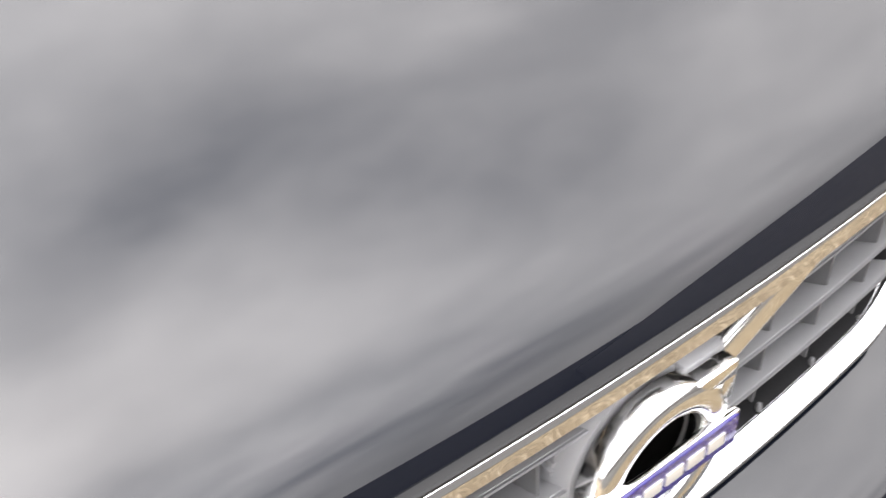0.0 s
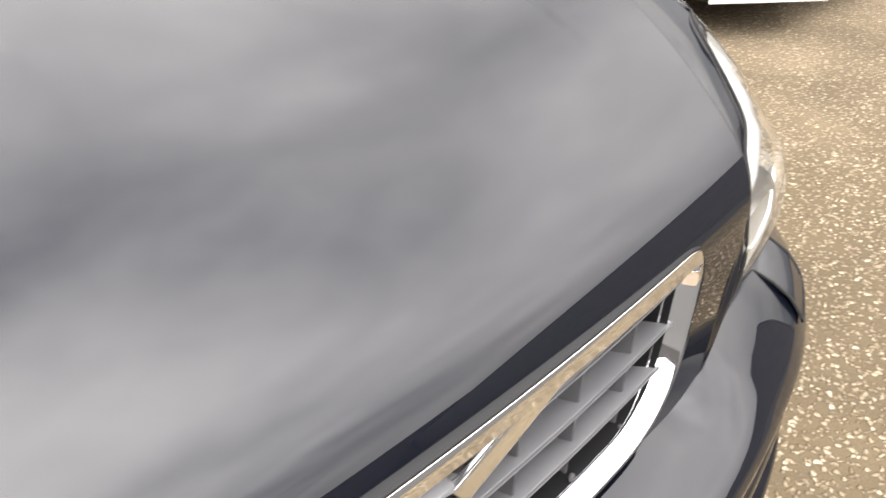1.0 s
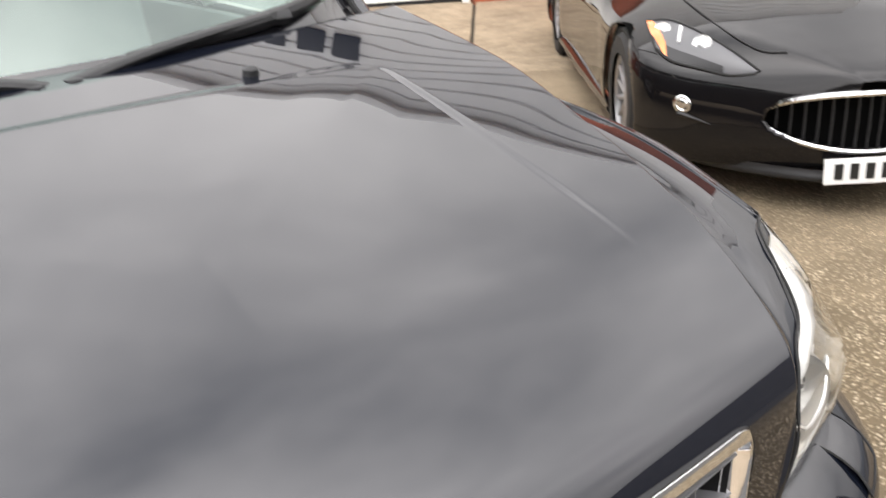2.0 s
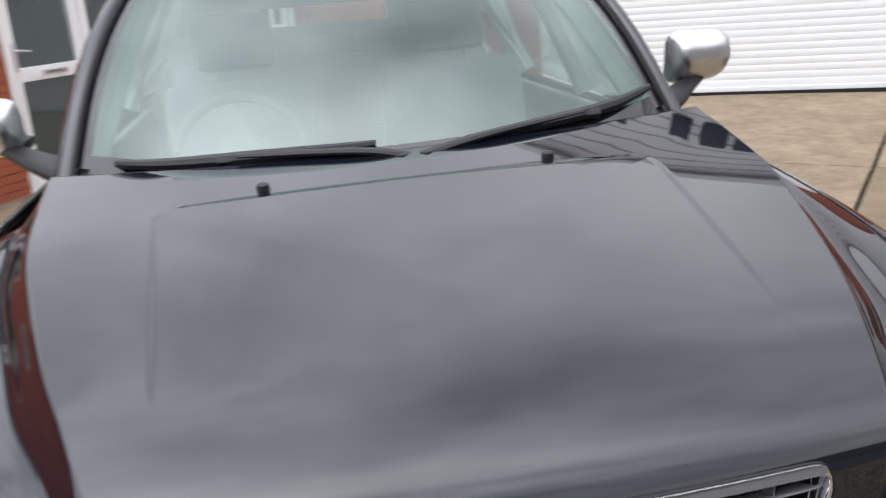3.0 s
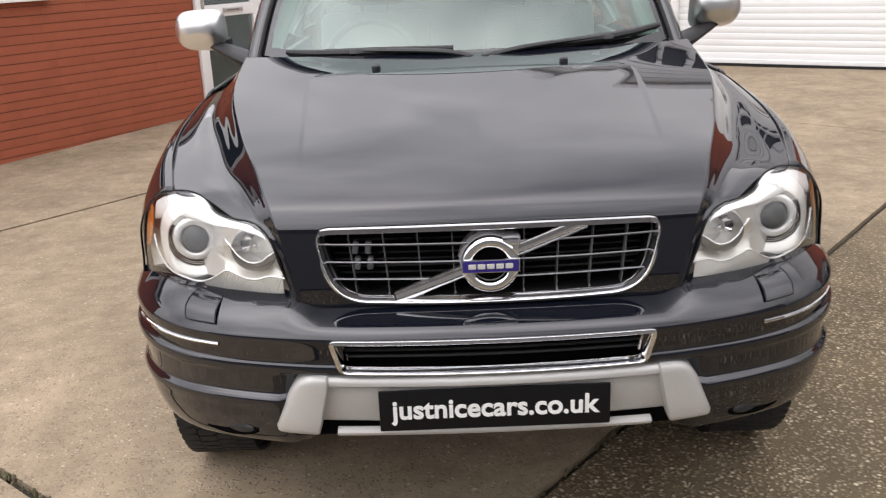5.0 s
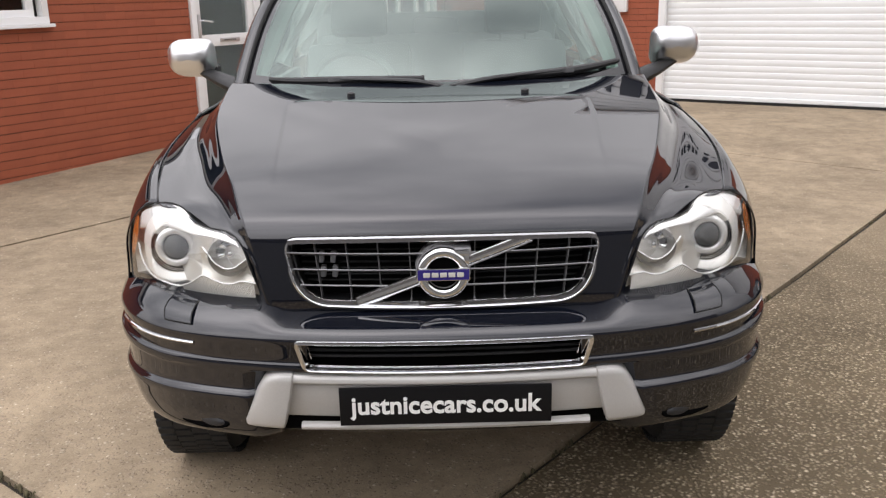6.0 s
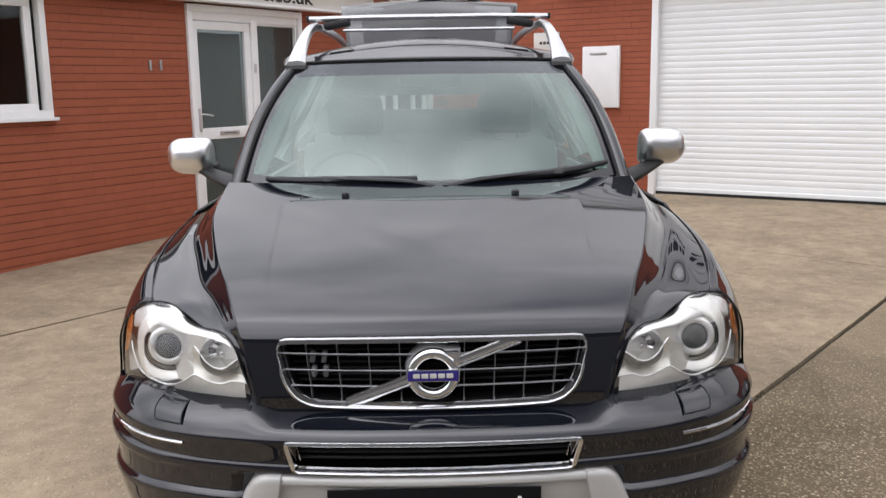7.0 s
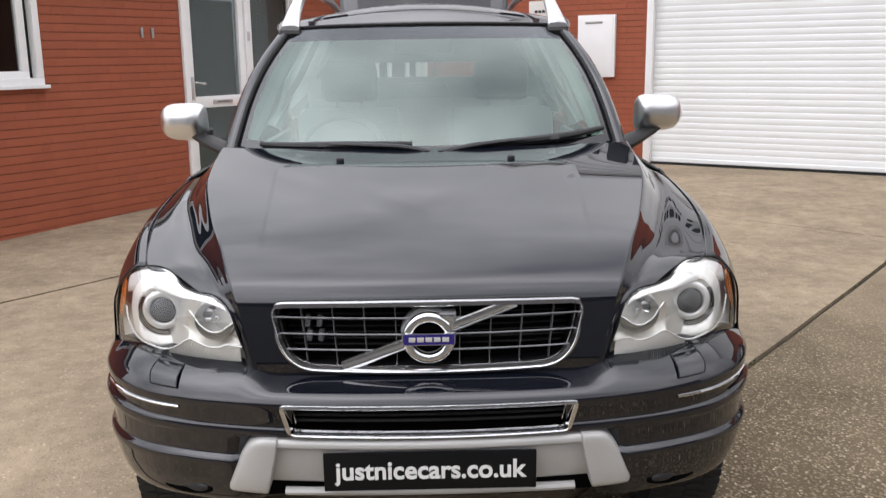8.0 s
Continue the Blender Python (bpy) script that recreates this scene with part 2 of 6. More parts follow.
SIGN = material("white_sign_board", (0.74, 0.72, 0.68), rough=0.5, stain=0.3, stain_scale=3, dark=(0.52, 0.48, 0.43))
PRINT = material("black_lettering", (0.01, 0.01, 0.01), rough=0.5)
LETTER = material("white_lettering", (0.82, 0.82, 0.8), rough=0.5)
PLATE = material("black_plate", (0.006, 0.006, 0.007), rough=0.4, spec=0.2)
WHITE_PLATE = material("white_reflective_plate", (0.8, 0.8, 0.78), rough=0.3)
BRICK = material("red_brick", (0.37, 0.098, 0.046), rough=0.75, grain=0.3, scale=70, stain=0.35, stain_scale=3, vary=0.045, bump=0.25, bump_scale=90,
                 dark=(0.27, 0.062, 0.034))
MORTAR = material("dark_mortar", (0.29, 0.09, 0.048), rough=0.95, grain=0.6, scale=30, stain=0.7, stain_scale=1.2, dark=(0.1, 0.045, 0.03), bump=0.4)
TILE = material("grey_roof_tile", (0.16, 0.15, 0.145), rough=0.85, grain=0.4, scale=40, stain=0.4, stain_scale=4, vary=0.2, bump=0.3)
CLAD = material("pale_cladding", (0.9, 0.9, 0.9), rough=0.45, stain=0.2, stain_scale=1.5)
# dark room colour, dimness of the unlit interior painted in
ROOM_SHADE = material("room_shade_behind_glass", (0.06, 0.062, 0.06), rough=0.9, stain=0.5, stain_scale=2)
BLIND = material("grey_slatted_blind", (0.16, 0.17, 0.165), rough=0.7)
INTERIOR = material("grey_cabin_trim", (0.34, 0.36, 0.35), rough=0.8, stain=0.15, stain_scale=3)
PALE_TRIM = material("pale_cabin_trim", (0.6, 0.63, 0.6), rough=0.8)
SEAT = material("grey_leather_seat", (0.33, 0.345, 0.335), rough=0.55, stain=0.15, stain_scale=4)
CONCRETE = aggregate_material("weathered_concrete", (0.325, 0.253, 0.174), (0.245, 0.185, 0.127), (0.55, 0.46, 0.35), 80.0, 0.45, 0.5, 0.2)
AGGREGATE = aggregate_material("exposed_aggregate_concrete", (0.13, 0.098, 0.06), (0.25, 0.19, 0.118), (0.7, 0.58, 0.42), 66.0, 1.0, 0.9, skin=(0.31, 0.24, 0.162))
SOIL = material("dark_joint_dirt", (0.045, 0.038, 0.028), rough=1.0, grain=0.5, scale=50, stain=0.5, stain_scale=5)
ASPHALT = material("road_asphalt", (0.075, 0.072, 0.068), rough=0.95, grain=0.4, scale=120, bump=0.4, bump_scale=200)


# ---------------------------------------------------------------- mesh helpers
def part(name, bm, mat, parent=None, label="", smooth=True):
    me = bpy.data.meshes.new(name)
    bm.to_mesh(me)
    bm.free()
    me.materials.append(mat)
    if smooth:
        me.shade_smooth()
        if len(me.polygons) and smooth != "all":
            me.set_sharp_from_angle(angle=radians(38))
    ob = new(name, me)
    if parent:
        ob.parent = parent
    if label:
        ob["label"] = label
    return ob


def thing(name, label, category, at=None, group="", kind=""):
    ob = new(name)
    ob.empty_display_size = 0.1
    if at is not None:
        ob.matrix_world = at
    return tagged(ob, label, category, group, kind)


def box(bm, c, size, rot=None, bevel=0.0):
    m = Matrix.Translation(c) @ (rot or Matrix()) @ Matrix.Diagonal((*size, 1))
    made = bmesh.ops.create_cube(bm, size=1, matrix=m)["verts"]
    if bevel:
        edges = list({e for v in made for e in v.link_edges})
        bmesh.ops.bevel(bm, geom=edges, offset=bevel, segments=2, profile=0.6, affect="EDGES", clamp_overlap=True)
    return bm


def boxed(c, size, rot=None, bevel=0.0):
    return box(bmesh.new(), c, size, rot, bevel)


def catmull(points, u):
    # a smooth curve through points, u from 0 to 1
    p = np.asarray(points, float)
    k = min(max(u, 0.0), 1.0) * (len(p) - 1)
    i = min(int(k), len(p) - 2)
    f = k - i
    a, b = p[i], p[i + 1]
    pa = p[i - 1] if i > 0 else 2 * a - b
    pb = p[i + 2] if i + 2 < len(p) else 2 * b - a
    return 0.5 * (2 * a + (b - pa) * f + (2 * pa - 5 * a + 4 * b - pb) * f * f + (3 * a - pa - 3 * b + pb) * f ** 3)


def dense(points, n):
    return [catmull(points, i / (n - 1)) for i in range(n)]


def mesh_grid(rows, flip=False, close_u=False, keep=None):
    bm = bmesh.new()
    vs = [[bm.verts.new(p) for p in r] for r in rows]
    for i in range(len(vs) - 1):
        n = len(vs[i])
        for j in range(n if close_u else n - 1):
            q = [vs[i][j], vs[i][(j + 1) % n], vs[i + 1][(j + 1) % n], vs[i + 1][j]]
            if keep and not keep(sum((v.co for v in q), Vector()) / 4):
                continue
            if len({tuple(round(c, 6) for c in v.co) for v in q}) < 4:
                q = [v for k, v in enumerate(q) if (v.co - q[k - 1].co).length > 1e-6]
                if len(q) < 3:
                    continue
            bm.faces.new(q[::-1] if flip else q)
    loose = [v for v in bm.verts if not v.link_faces]
    bmesh.ops.delete(bm, geom=loose, context="VERTS")
    return bm


def loft(curves, nu, nv, flip=False, keep=None):
    # curves run along the surface; the loft passes through them in turn
    fine = [dense(c, nu) for c in curves]
    return mesh_grid([dense([c[i] for c in fine], nv) for i in range(nu)], flip, keep=keep)


def thick(ob, t, offset=-1.0):
    m = ob.modifiers.new("thickness", "SOLIDIFY")
    m.thickness, m.offset = t, offset
    return ob


def tube(path, radius, sides=10, closed=False, squash=1.0):
    # a bar of round or flattened section along a path
    pts = [Vector(p) for p in path]
    n = len(pts)
    rows = []
    for i, p in enumerate(pts):
        a = pts[(i - 1) % n] if closed or i else p
        b = pts[(i + 1) % n] if closed or i < n - 1 else p
        t = (b - a).normalized()
        ref = Vector((0, 0, 1)) if abs(t.z) < 0.9 else Vector((0, 1, 0))
        s = t.cross(ref).normalized()
        w = s.cross(t)
        r = radius(i / max(1, n - 1)) if callable(radius) else radius
        rows.append([p + (s * math.cos(k) + w * math.sin(k) * squash) * r for k in (2 * math.pi * j / sides for j in range(sides))])
    if closed:
        rows.append(rows[0])
    bm = mesh_grid(rows, close_u=True)
    if closed:
        bmesh.ops.remove_doubles(bm, verts=bm.verts, dist=1e-6)
    else:
        bm.verts.ensure_lookup_table()
        for ends in (rows[0], rows[-1]):
            ring = [min(bm.verts, key=lambda v: (v.co - q).length_squared) for q in ends]
            if len(set(ring)) == len(ring):
                try:
                    bm.faces.new(ring)
                except ValueError:
                    pass
    bmesh.ops.recalc_face_normals(bm, faces=bm.faces)
    return bm


def lathe(profile, sides=32, at=Matrix()):
    # profile of (radius, height) turned about z
    rows = [[at @ Vector((r * math.cos(a), r * math.sin(a), h)) for a in (2 * math.pi * k / sides for k in range(sides))] for r, h in profile]
    bm = mesh_grid(rows, close_u=True)
    bmesh.ops.remove_doubles(bm, verts=bm.verts, dist=1e-6)
    bmesh.ops.recalc_face_normals(bm, faces=bm.faces)
    return bm


def lettering(name, words, size, at, mat, parent, depth=0.002, width=None, bold=0.0):
    cu = bpy.data.curves.new(name, "FONT")
    cu.body, cu.size, cu.extrude, cu.align_x, cu.align_y, cu.offset = words, size, depth, "CENTER", "CENTER", bold
    ob = new(name, cu)
    cu.materials.append(mat)
    if width:
        bpy.context.view_layer.update()
        cu.size = size
        ob.scale = (width / max(ob.dimensions.x, 1e-3), 1, 1)
    ob.parent = parent
    loc, q, sc = at.decompose()
    ob.location, ob.rotation_mode = loc, "QUATERNION"
    ob.rotation_quaternion = q
    return ob


def smoothstep(a, b, v):
    k = min(max((v - a) / (b - a), 0.0), 1.0)
    return k * k * (3 - 2 * k)


def ground_z(x, y):
    return 0.1 * smoothstep(3.6, 8.6, y)


# ---------------------------------------------------------------- ground
GD = Vector((0.6386, 0.7695, 0))  # along the long joints of the yard
GQ = Vector((0.7695, -0.6386, 0))
GO = Vector((0.0, 0.25, 0))


def slab(name, p0, p1, q0, q1, mat, parent, step=0.35, lift=0.0):
    nu, nv = max(2, int((p1 - p0) / step)), max(2, int((q1 - q0) / step))
    rows = []
    for i in range(nu + 1):
        r = []
        for j in range(nv + 1):
            c = GO + GD * (p0 + (p1 - p0) * i / nu) + GQ * (q0 + (q1 - q0) * j / nv)
            c.z = ground_z(c.x, c.y) + lift + 0.004 * noise.noise(c * 0.9)
            if i in (0, nu) or j in (0, nv):
                c += Vector((noise.noise(c * 5) * 0.006, noise.noise(c * 5 + Vector((9, 0, 0))) * 0.006, -0.004))
            r.append(c)
        rows.append(r)
    bm = mesh_grid(rows, flip=True)
    rim = [e for e in bm.edges if e.is_boundary]
    down = [v for v in bmesh.ops.extrude_edge_only(bm, edges=rim)["geom"] if isinstance(v, bmesh.types.BMVert)]
    for v in down:
        v.co.z -= 0.08
    bmesh.ops.recalc_face_normals(bm, faces=bm.faces)
    return part(name, bm, mat, parent)


rows = []
for i in range(41):
    r = []
    for j in range(41):
        a, b = (i - 20) / 20, (j - 20) / 20
        x, y = 300 * a * abs(a) ** 1.5, 300 * b * abs(b) ** 1.5 + 2
        r.append(Vector((x, y, ground_z(x, y) - 0.03)))
    rows.append(r)
ground = part("ground", mesh_grid(rows, flip=True), SOIL, smooth="all")
tagged(ground, "dark dirt and road under and around the concrete yard", "ground", kind="structure")
yard = thing("pavement", "weathered concrete yard slabs with dark open joints", "pavement", kind="structure")
G = 0.017
QL, QR = -4.39, -0.035  # the two long joints
slab("concrete_slab", 6.25 + 0.4 * G, 12.5, QL + G, QR - G, CONCRETE, yard)
slab("concrete_slab", -0.62 + G, 6.25 - 0.4 * G, QL + G, QR - G, CONCRETE, yard)
slab("concrete_slab", -7.0, -0.62 - G, QL + G, QR - G, CONCRETE, yard)
slab("concrete_slab", -7.0, 12.5, -9.0, QL - G, CONCRETE, yard)
slab("concrete_slab", 6.25 + 0.4 * G, 12.5, QR + G, 9.0, CONCRETE, yard)
slab("aggregate_slab", -7.0, 6.25 - 0.4 * G, QR + G, 9.0, AGGREGATE, yard)
slab("concrete_slab", -16.0, -7.0 - G, -9.0, 9.0, CONCRETE, yard, step=0.8)


def joint_moss():
    # tufts of moss and grit caught in the joints between the slabs
    rnd = random.Random(21)
    verts, faces = [], []
    for k in range(420):
        if k % 3:
            c = GO + GD * (-0.62 + rnd.gauss(0, 0.007)) + GQ * rnd.uniform(-4.35, -0.06)
        else:
            c = GO + GD * rnd.uniform(-0.5, 8.0) + GQ * (QR + rnd.gauss(0, 0.007))
        if noise.noise(c * 1.7) < -0.05:
            continue
        r = rnd.uniform(0.003, 0.011)
        base, n = len(verts), 6
        z0 = ground_z(c.x, c.y) - 0.012
        for level, scale in ((0.0, 1.0), (0.55, 0.85)):
            for j in range(n):
                a = 2 * math.pi * j / n + rnd.uniform(-0.3, 0.3)
                q = r * scale * rnd.uniform(0.7, 1.2)
                verts.append((c.x + q * math.cos(a), c.y + q * math.sin(a), z0 + level * (0.012 + r)))
        verts.append((c.x, c.y, z0 + 0.013 + r * rnd.uniform(0.6, 1.1)))
        for j in range(n):
            m = (j + 1) % n
            faces += [(base + j, base + m, base + n + m, base + n + j), (base + n + j, base + n + m, base + 2 * n)]
    me = bpy.data.meshes.new("joint_moss")
    me.from_pydata(verts, [], faces)
    me.materials.append(MOSS)
    me.shade_smooth()
    ob = new("joint_moss", me)
    ob.parent = yard
    tagged(ob, "moss and grit caught in the slab joints", kind="stuff")


MOSS = material("dry_moss_and_grit", (0.075, 0.07, 0.03), rough=0.95, grain=0.6, scale=90, stain=0.7, stain_scale=6, dark=(0.12, 0.095, 0.06))
joint_moss()

# ---------------------------------------------------------------- buildings
CORNER = Vector((0.145, 11.5, 0))
UL = Vector((-0.5459, -0.8379, 0))  # along the office wall, from the inner corner towards the street
NL = Vector((0.8379, -0.5459, 0))
UR = Vector((0.8419, -0.5396, 0))  # along the workshop wall, from the inner corner
NR = Vector((-0.5396, -0.8419, 0))


def wall_frame(u, n):
    # local x along the wall, local y out of the wall, local z up
    return Matrix(((u.x, n.x, 0, CORNER.x), (u.y, n.y, 0, CORNER.y), (0, 0, 1, 0), (0, 0, 0, 1)))


ML, MR = wall_frame(UL, NL), wall_frame(UR, NR)


def wall_blocks(name, label, m, spans, depth=0.2):
    # backing of mortar with real openings: (s0, s1, z0, z1) solid pieces
    w = thing(name, label, "wall", m, kind="structure")
    bm = bmesh.new()
    for s0, s1, z0, z1 in spans:
        box(bm, ((s0 + s1) / 2, -depth / 2 - 0.006, (z0 + z1) / 2), (s1 - s0, depth, z1 - z0))
    part("wall_core", bm, MORTAR, w, "dark mortar bed", smooth=False)
    return w


def brick_mesh():
    bm = boxed((0, 0, 0), (0.2246, 0.03, 0.0675), bevel=0.0015)
    me = bpy.data.meshes.new("brick")
    bm.to_mesh(me)
    bm.free()
    me.materials.append(BRICK)
    return me


BRICKS = brick_mesh()


def lay_bricks(wall, spans, single, seed):
    # stretcher bond; bricks inside the stretch "single" are parts of their own, the rest one joined part
    rnd = random.Random(seed)
    verts, faces, count = [], [], 0
    base_v = [v.co.copy() for v in BRICKS.vertices]
    base_f = [tuple(p.vertices) for p in BRICKS.polygons]
    for s0, s1, z0, z1 in spans:
        row = math.ceil((z0 - 0.0) / 0.075)
        while row * 0.075 + 0.0325 < z1:
            z = row * 0.075 + 0.0325
            x = math.floor(s0 / 0.225) * 0.225 + (0.1125 if row % 2 else 0.0)
            while x < s1 + 0.225:
                a, b = max(x, s0), min(x + 0.2246, s1)
                if b - a > 0.006:
                    c = Vector(((a + b) / 2, -0.016 + rnd.uniform(-0.0006, 0.0006), z + rnd.uniform(-0.0012, 0.0012)))
                    k = (b - a) / 0.2246
                    if single[0] < c.x < single[1] and single[2] < z < single[3] and count < 300:
                        ob = new("brick", BRICKS)
                        ob.parent, ob.location, ob.scale = wall, c, (k, 1, 1)
                        count += 1
                    else:
                        o = len(verts)
                        verts += [(c.x + v.x * k, c.y + v.y, c.z + v.z) for v in base_v]
                        faces += [tuple(i + o for i in f) for f in base_f]
                x += 0.225
            row += 1
    me = bpy.data.meshes.new("brickwork")
    me.from_pydata(verts, [], faces)
    me.materials.append(BRICK_REST)
    ob = new("brickwork", me)
    ob.parent = wall
    tagged(ob, "red stretcher-bond brick courses", kind="stuff")


BRICK_REST = BRICK.copy()
BRICK_REST.name = "red_brick_joined"
for node in [n for n in BRICK_REST.node_tree.nodes if n.bl_idname == "ShaderNodeObjectInfo"]:
    geo = BRICK_REST.node_tree.nodes.new("ShaderNodeNewGeometry")
    for link in list(node.outputs["Random"].links):
        BRICK_REST.node_tree.links.new(geo.outputs["Random Per Island"], link.to_socket)

# office wall: door and window openings
ZT = 2.5
office_spans = [(0.0, 0.25, -0.2, ZT), (0.25, 1.55, -0.2, 1.1), (0.25, 1.55, 2.05, ZT), (1.55, 3.07, -0.2, ZT), (4.84, 6.44, -0.2, ZT), (6.44, 8.3, -0.2, 1.335), (8.3, 11.0, -0.2, ZT), (6.44, 8.3, 2.435, ZT), (3.07, 4.84, 2.43, ZT)]
office = wall_blocks("wall_office", "red brick office wall with dark recessed joints", ML, office_spans)
# workshop wall: roller door opening
shop_spans = [(-2.0, 3.2, -0.2, 4.6), (7.02, 12.0, -0.2, 2.78), (3.2, 12.0, 2.78, 4.6)]
shop = wall_blocks("wall_workshop", "tall red brick workshop wall", MR, shop_spans)


def frame_rect(bm, s0, s1, z0, z1, w, y, d):
    box(bm, ((s0 + s1) / 2, y, z1 - w / 2), (s1 - s0, d, w), bevel=0.006)
    box(bm, ((s0 + s1) / 2, y, z0 + w / 2), (s1 - s0, d, w), bevel=0.006)
    box(bm, (s0 + w / 2, y, (z0 + z1) / 2), (w, d * 0.98, z1 - z0 - 2 * w), bevel=0.006)
    box(bm, (s1 - w / 2, y, (z0 + z1) / 2), (w, d * 0.98, z1 - z0 - 2 * w), bevel=0.006)
    return bm


def window_unit(name, label, s0, s1, z0, z1, bars=0):
    w = thing(name, label, "window", ML, kind="structure")
    mid, h = (s0 + s1) / 2, (z0 + z1) / 2
    part("window_frame", frame_rect(bmesh.new(), s0 + 0.005, s1 - 0.005, z0 + 0.005, z1 - 0.005, 0.062, -0.02, 0.09), WHITE, w)
    part("casement", frame_rect(bmesh.new(), s0 + 0.115, s1 - 0.1, z0 + 0.055, z1 - 0.075, 0.072, -0.05, 0.06), WHITE, w)
    part("window_sill", boxed((mid, 0.03, z0 - 0.01), (s1 - s0 + 0.04, 0.07, 0.03), bevel=0.006), WHITE, w)
    part("reveal", frame_rect(bmesh.new(), s0 + 0.06, s1 - 0.06, z0 + 0.045, z1 - 0.045, 0.06, -0.075, 0.03), SEAL, w)
    for k in range(bars):
        part("mullion", boxed((s0 + (s1 - s0) * (k + 1) / (bars + 1), -0.045, h), (0.06, 0.05, z1 - z0 - 0.1), bevel=0.006), WHITE, w)
    p = part("pane", boxed((mid + 0.01, -0.055, h - 0.01), (s1 - s0 - 0.36, 0.006, z1 - z0 - 0.27)), PANE, w, smooth=False)
    p.visible_shadow = False
    # open box painted dark so that the room looks unlit
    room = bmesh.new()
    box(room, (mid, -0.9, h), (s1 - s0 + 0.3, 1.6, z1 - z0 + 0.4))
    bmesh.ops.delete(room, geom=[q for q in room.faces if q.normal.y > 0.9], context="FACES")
    part("dark_room", room, ROOM_SHADE, w, smooth=False)


def door_unit():
    d = thing("door_1", "white plastic office door with glazed panels and side light", "door", ML, kind="structure")
    part("door_frame", frame_rect(bmesh.new(), 3.075, 4.835, 0.05, 2.425, 0.07, -0.02, 0.1), WHITE, d)
    part("head_rail", boxed((3.955, -0.03, 2.33), (1.62, 0.07, 0.12), bevel=0.008), WHITE, d)
    part("mullion", boxed((3.86, -0.03, 1.2), (0.09, 0.08, 2.2), bevel=0.006), WHITE, d)
    leaf = part("door_leaf", frame_rect(bmesh.new(), 3.91, 4.76, 0.1, 2.26, 0.085, -0.045, 0.06), WHITE, d)
    part("mid_rail", boxed((4.335, -0.04, 1.09), (0.7, 0.06, 0.12), bevel=0.008), WHITE, leaf)
    part("letter_box", boxed((4.3, -0.004, 1.09), (0.28, 0.014, 0.045), bevel=0.005), SATIN, leaf, "small metal letter box")
    bar = bmesh.new()
    for k in range(6):
        box(bar, (4.38 - k * 0.03, 0.004, 1.09), (0.018, 0.003, 0.016))
    part("marking", bar, PRINT, leaf, smooth=False)
    h = tube([(4.71, -0.01, 1.3), (4.71, 0.03, 1.3), (4.7, 0.045, 1.3), (4.58, 0.05, 1.285)], 0.009, 8)
    part("door_handle", h, CHROME, leaf, "bright lever handle")
    part("handle_plate", boxed((4.71, -0.01, 1.24), (0.035, 0.012, 0.24), bevel=0.005), SATIN, leaf)
    part("hinge", boxed((3.875, 0.015, 1.78), (0.03, 0.02, 0.1), bevel=0.005), SATIN, d)
    for s0, s1, z0, z1 in ((3.99, 4.68, 1.15, 2.19), (3.99, 4.68, 0.17, 1.04), (3.15, 3.82, 0.15, 2.26)):
        g = part("pane", boxed(((s0 + s1) / 2, -0.05, (z0 + z1) / 2), (s1 - s0, 0.006, z1 - z0)), PANE, d, smooth=False)
        g.visible_shadow = False
        bl = bmesh.new()
        n = int((z1 - z0) / 0.05)
        for k in range(n):
            box(bl, ((s0 + s1) / 2, -0.11, z0 + 0.025 + k * 0.05), (s1 - s0 + 0.02, 0.003, 0.0505), pose(0, 0, 0, 3))
        part("blind", bl, BLIND, d, "grey slatted blind behind the glass", smooth=False)
    part("side_frame", frame_rect(bmesh.new(), 3.12, 3.85, 0.1, 2.29, 0.04, -0.04, 0.05), WHITE, d)
    part("threshold", boxed((3.955, 0.0, 0.06), (1.76, 0.16, 0.05), bevel=0.008), SATIN, d)


window_unit("window_1", "white plastic framed office window with dark room behind", 6.44, 8.3, 1.335, 2.435)
window_unit("window_2", "white barred window behind the parked car near the corner", 0.25, 1.55, 1.1, 2.05, 2)
door_unit()


def house_number():
    n = thing("house_number", "two small metal digits on the brick wall", "number", ML)
    for k in range(2):
        part("digit", boxed((5.33 - k * 0.13, 0.008, 1.8), (0.032, 0.012, 0.1), bevel=0.004), WHEEL_GREY, n)


house_number()


def fascia():
    f = thing("fascia_sign", "long white fascia board with black web address", "sign", ML)
    part("board", boxed((6.0, 0.07, 2.573), (8.4, 0.14, 0.237), bevel=0.006), SIGN, f)
    part("trim", boxed((6.0, 0.08, 2.46), (8.4, 0.17, 0.03), bevel=0.006), WHITE, f)
    face = Matrix.Translation((4.42, 0.142, 2.572)) @ Matrix(((-1, 0, 0, 0), (0, 0, 1, 0), (0, 1, 0, 0), (0, 0, 0, 1)))
    lettering("lettering", "www.justnicecars.co.uk", 0.2, face, PRINT, f, 0.002, width=2.85, bold=0.004)


fascia()


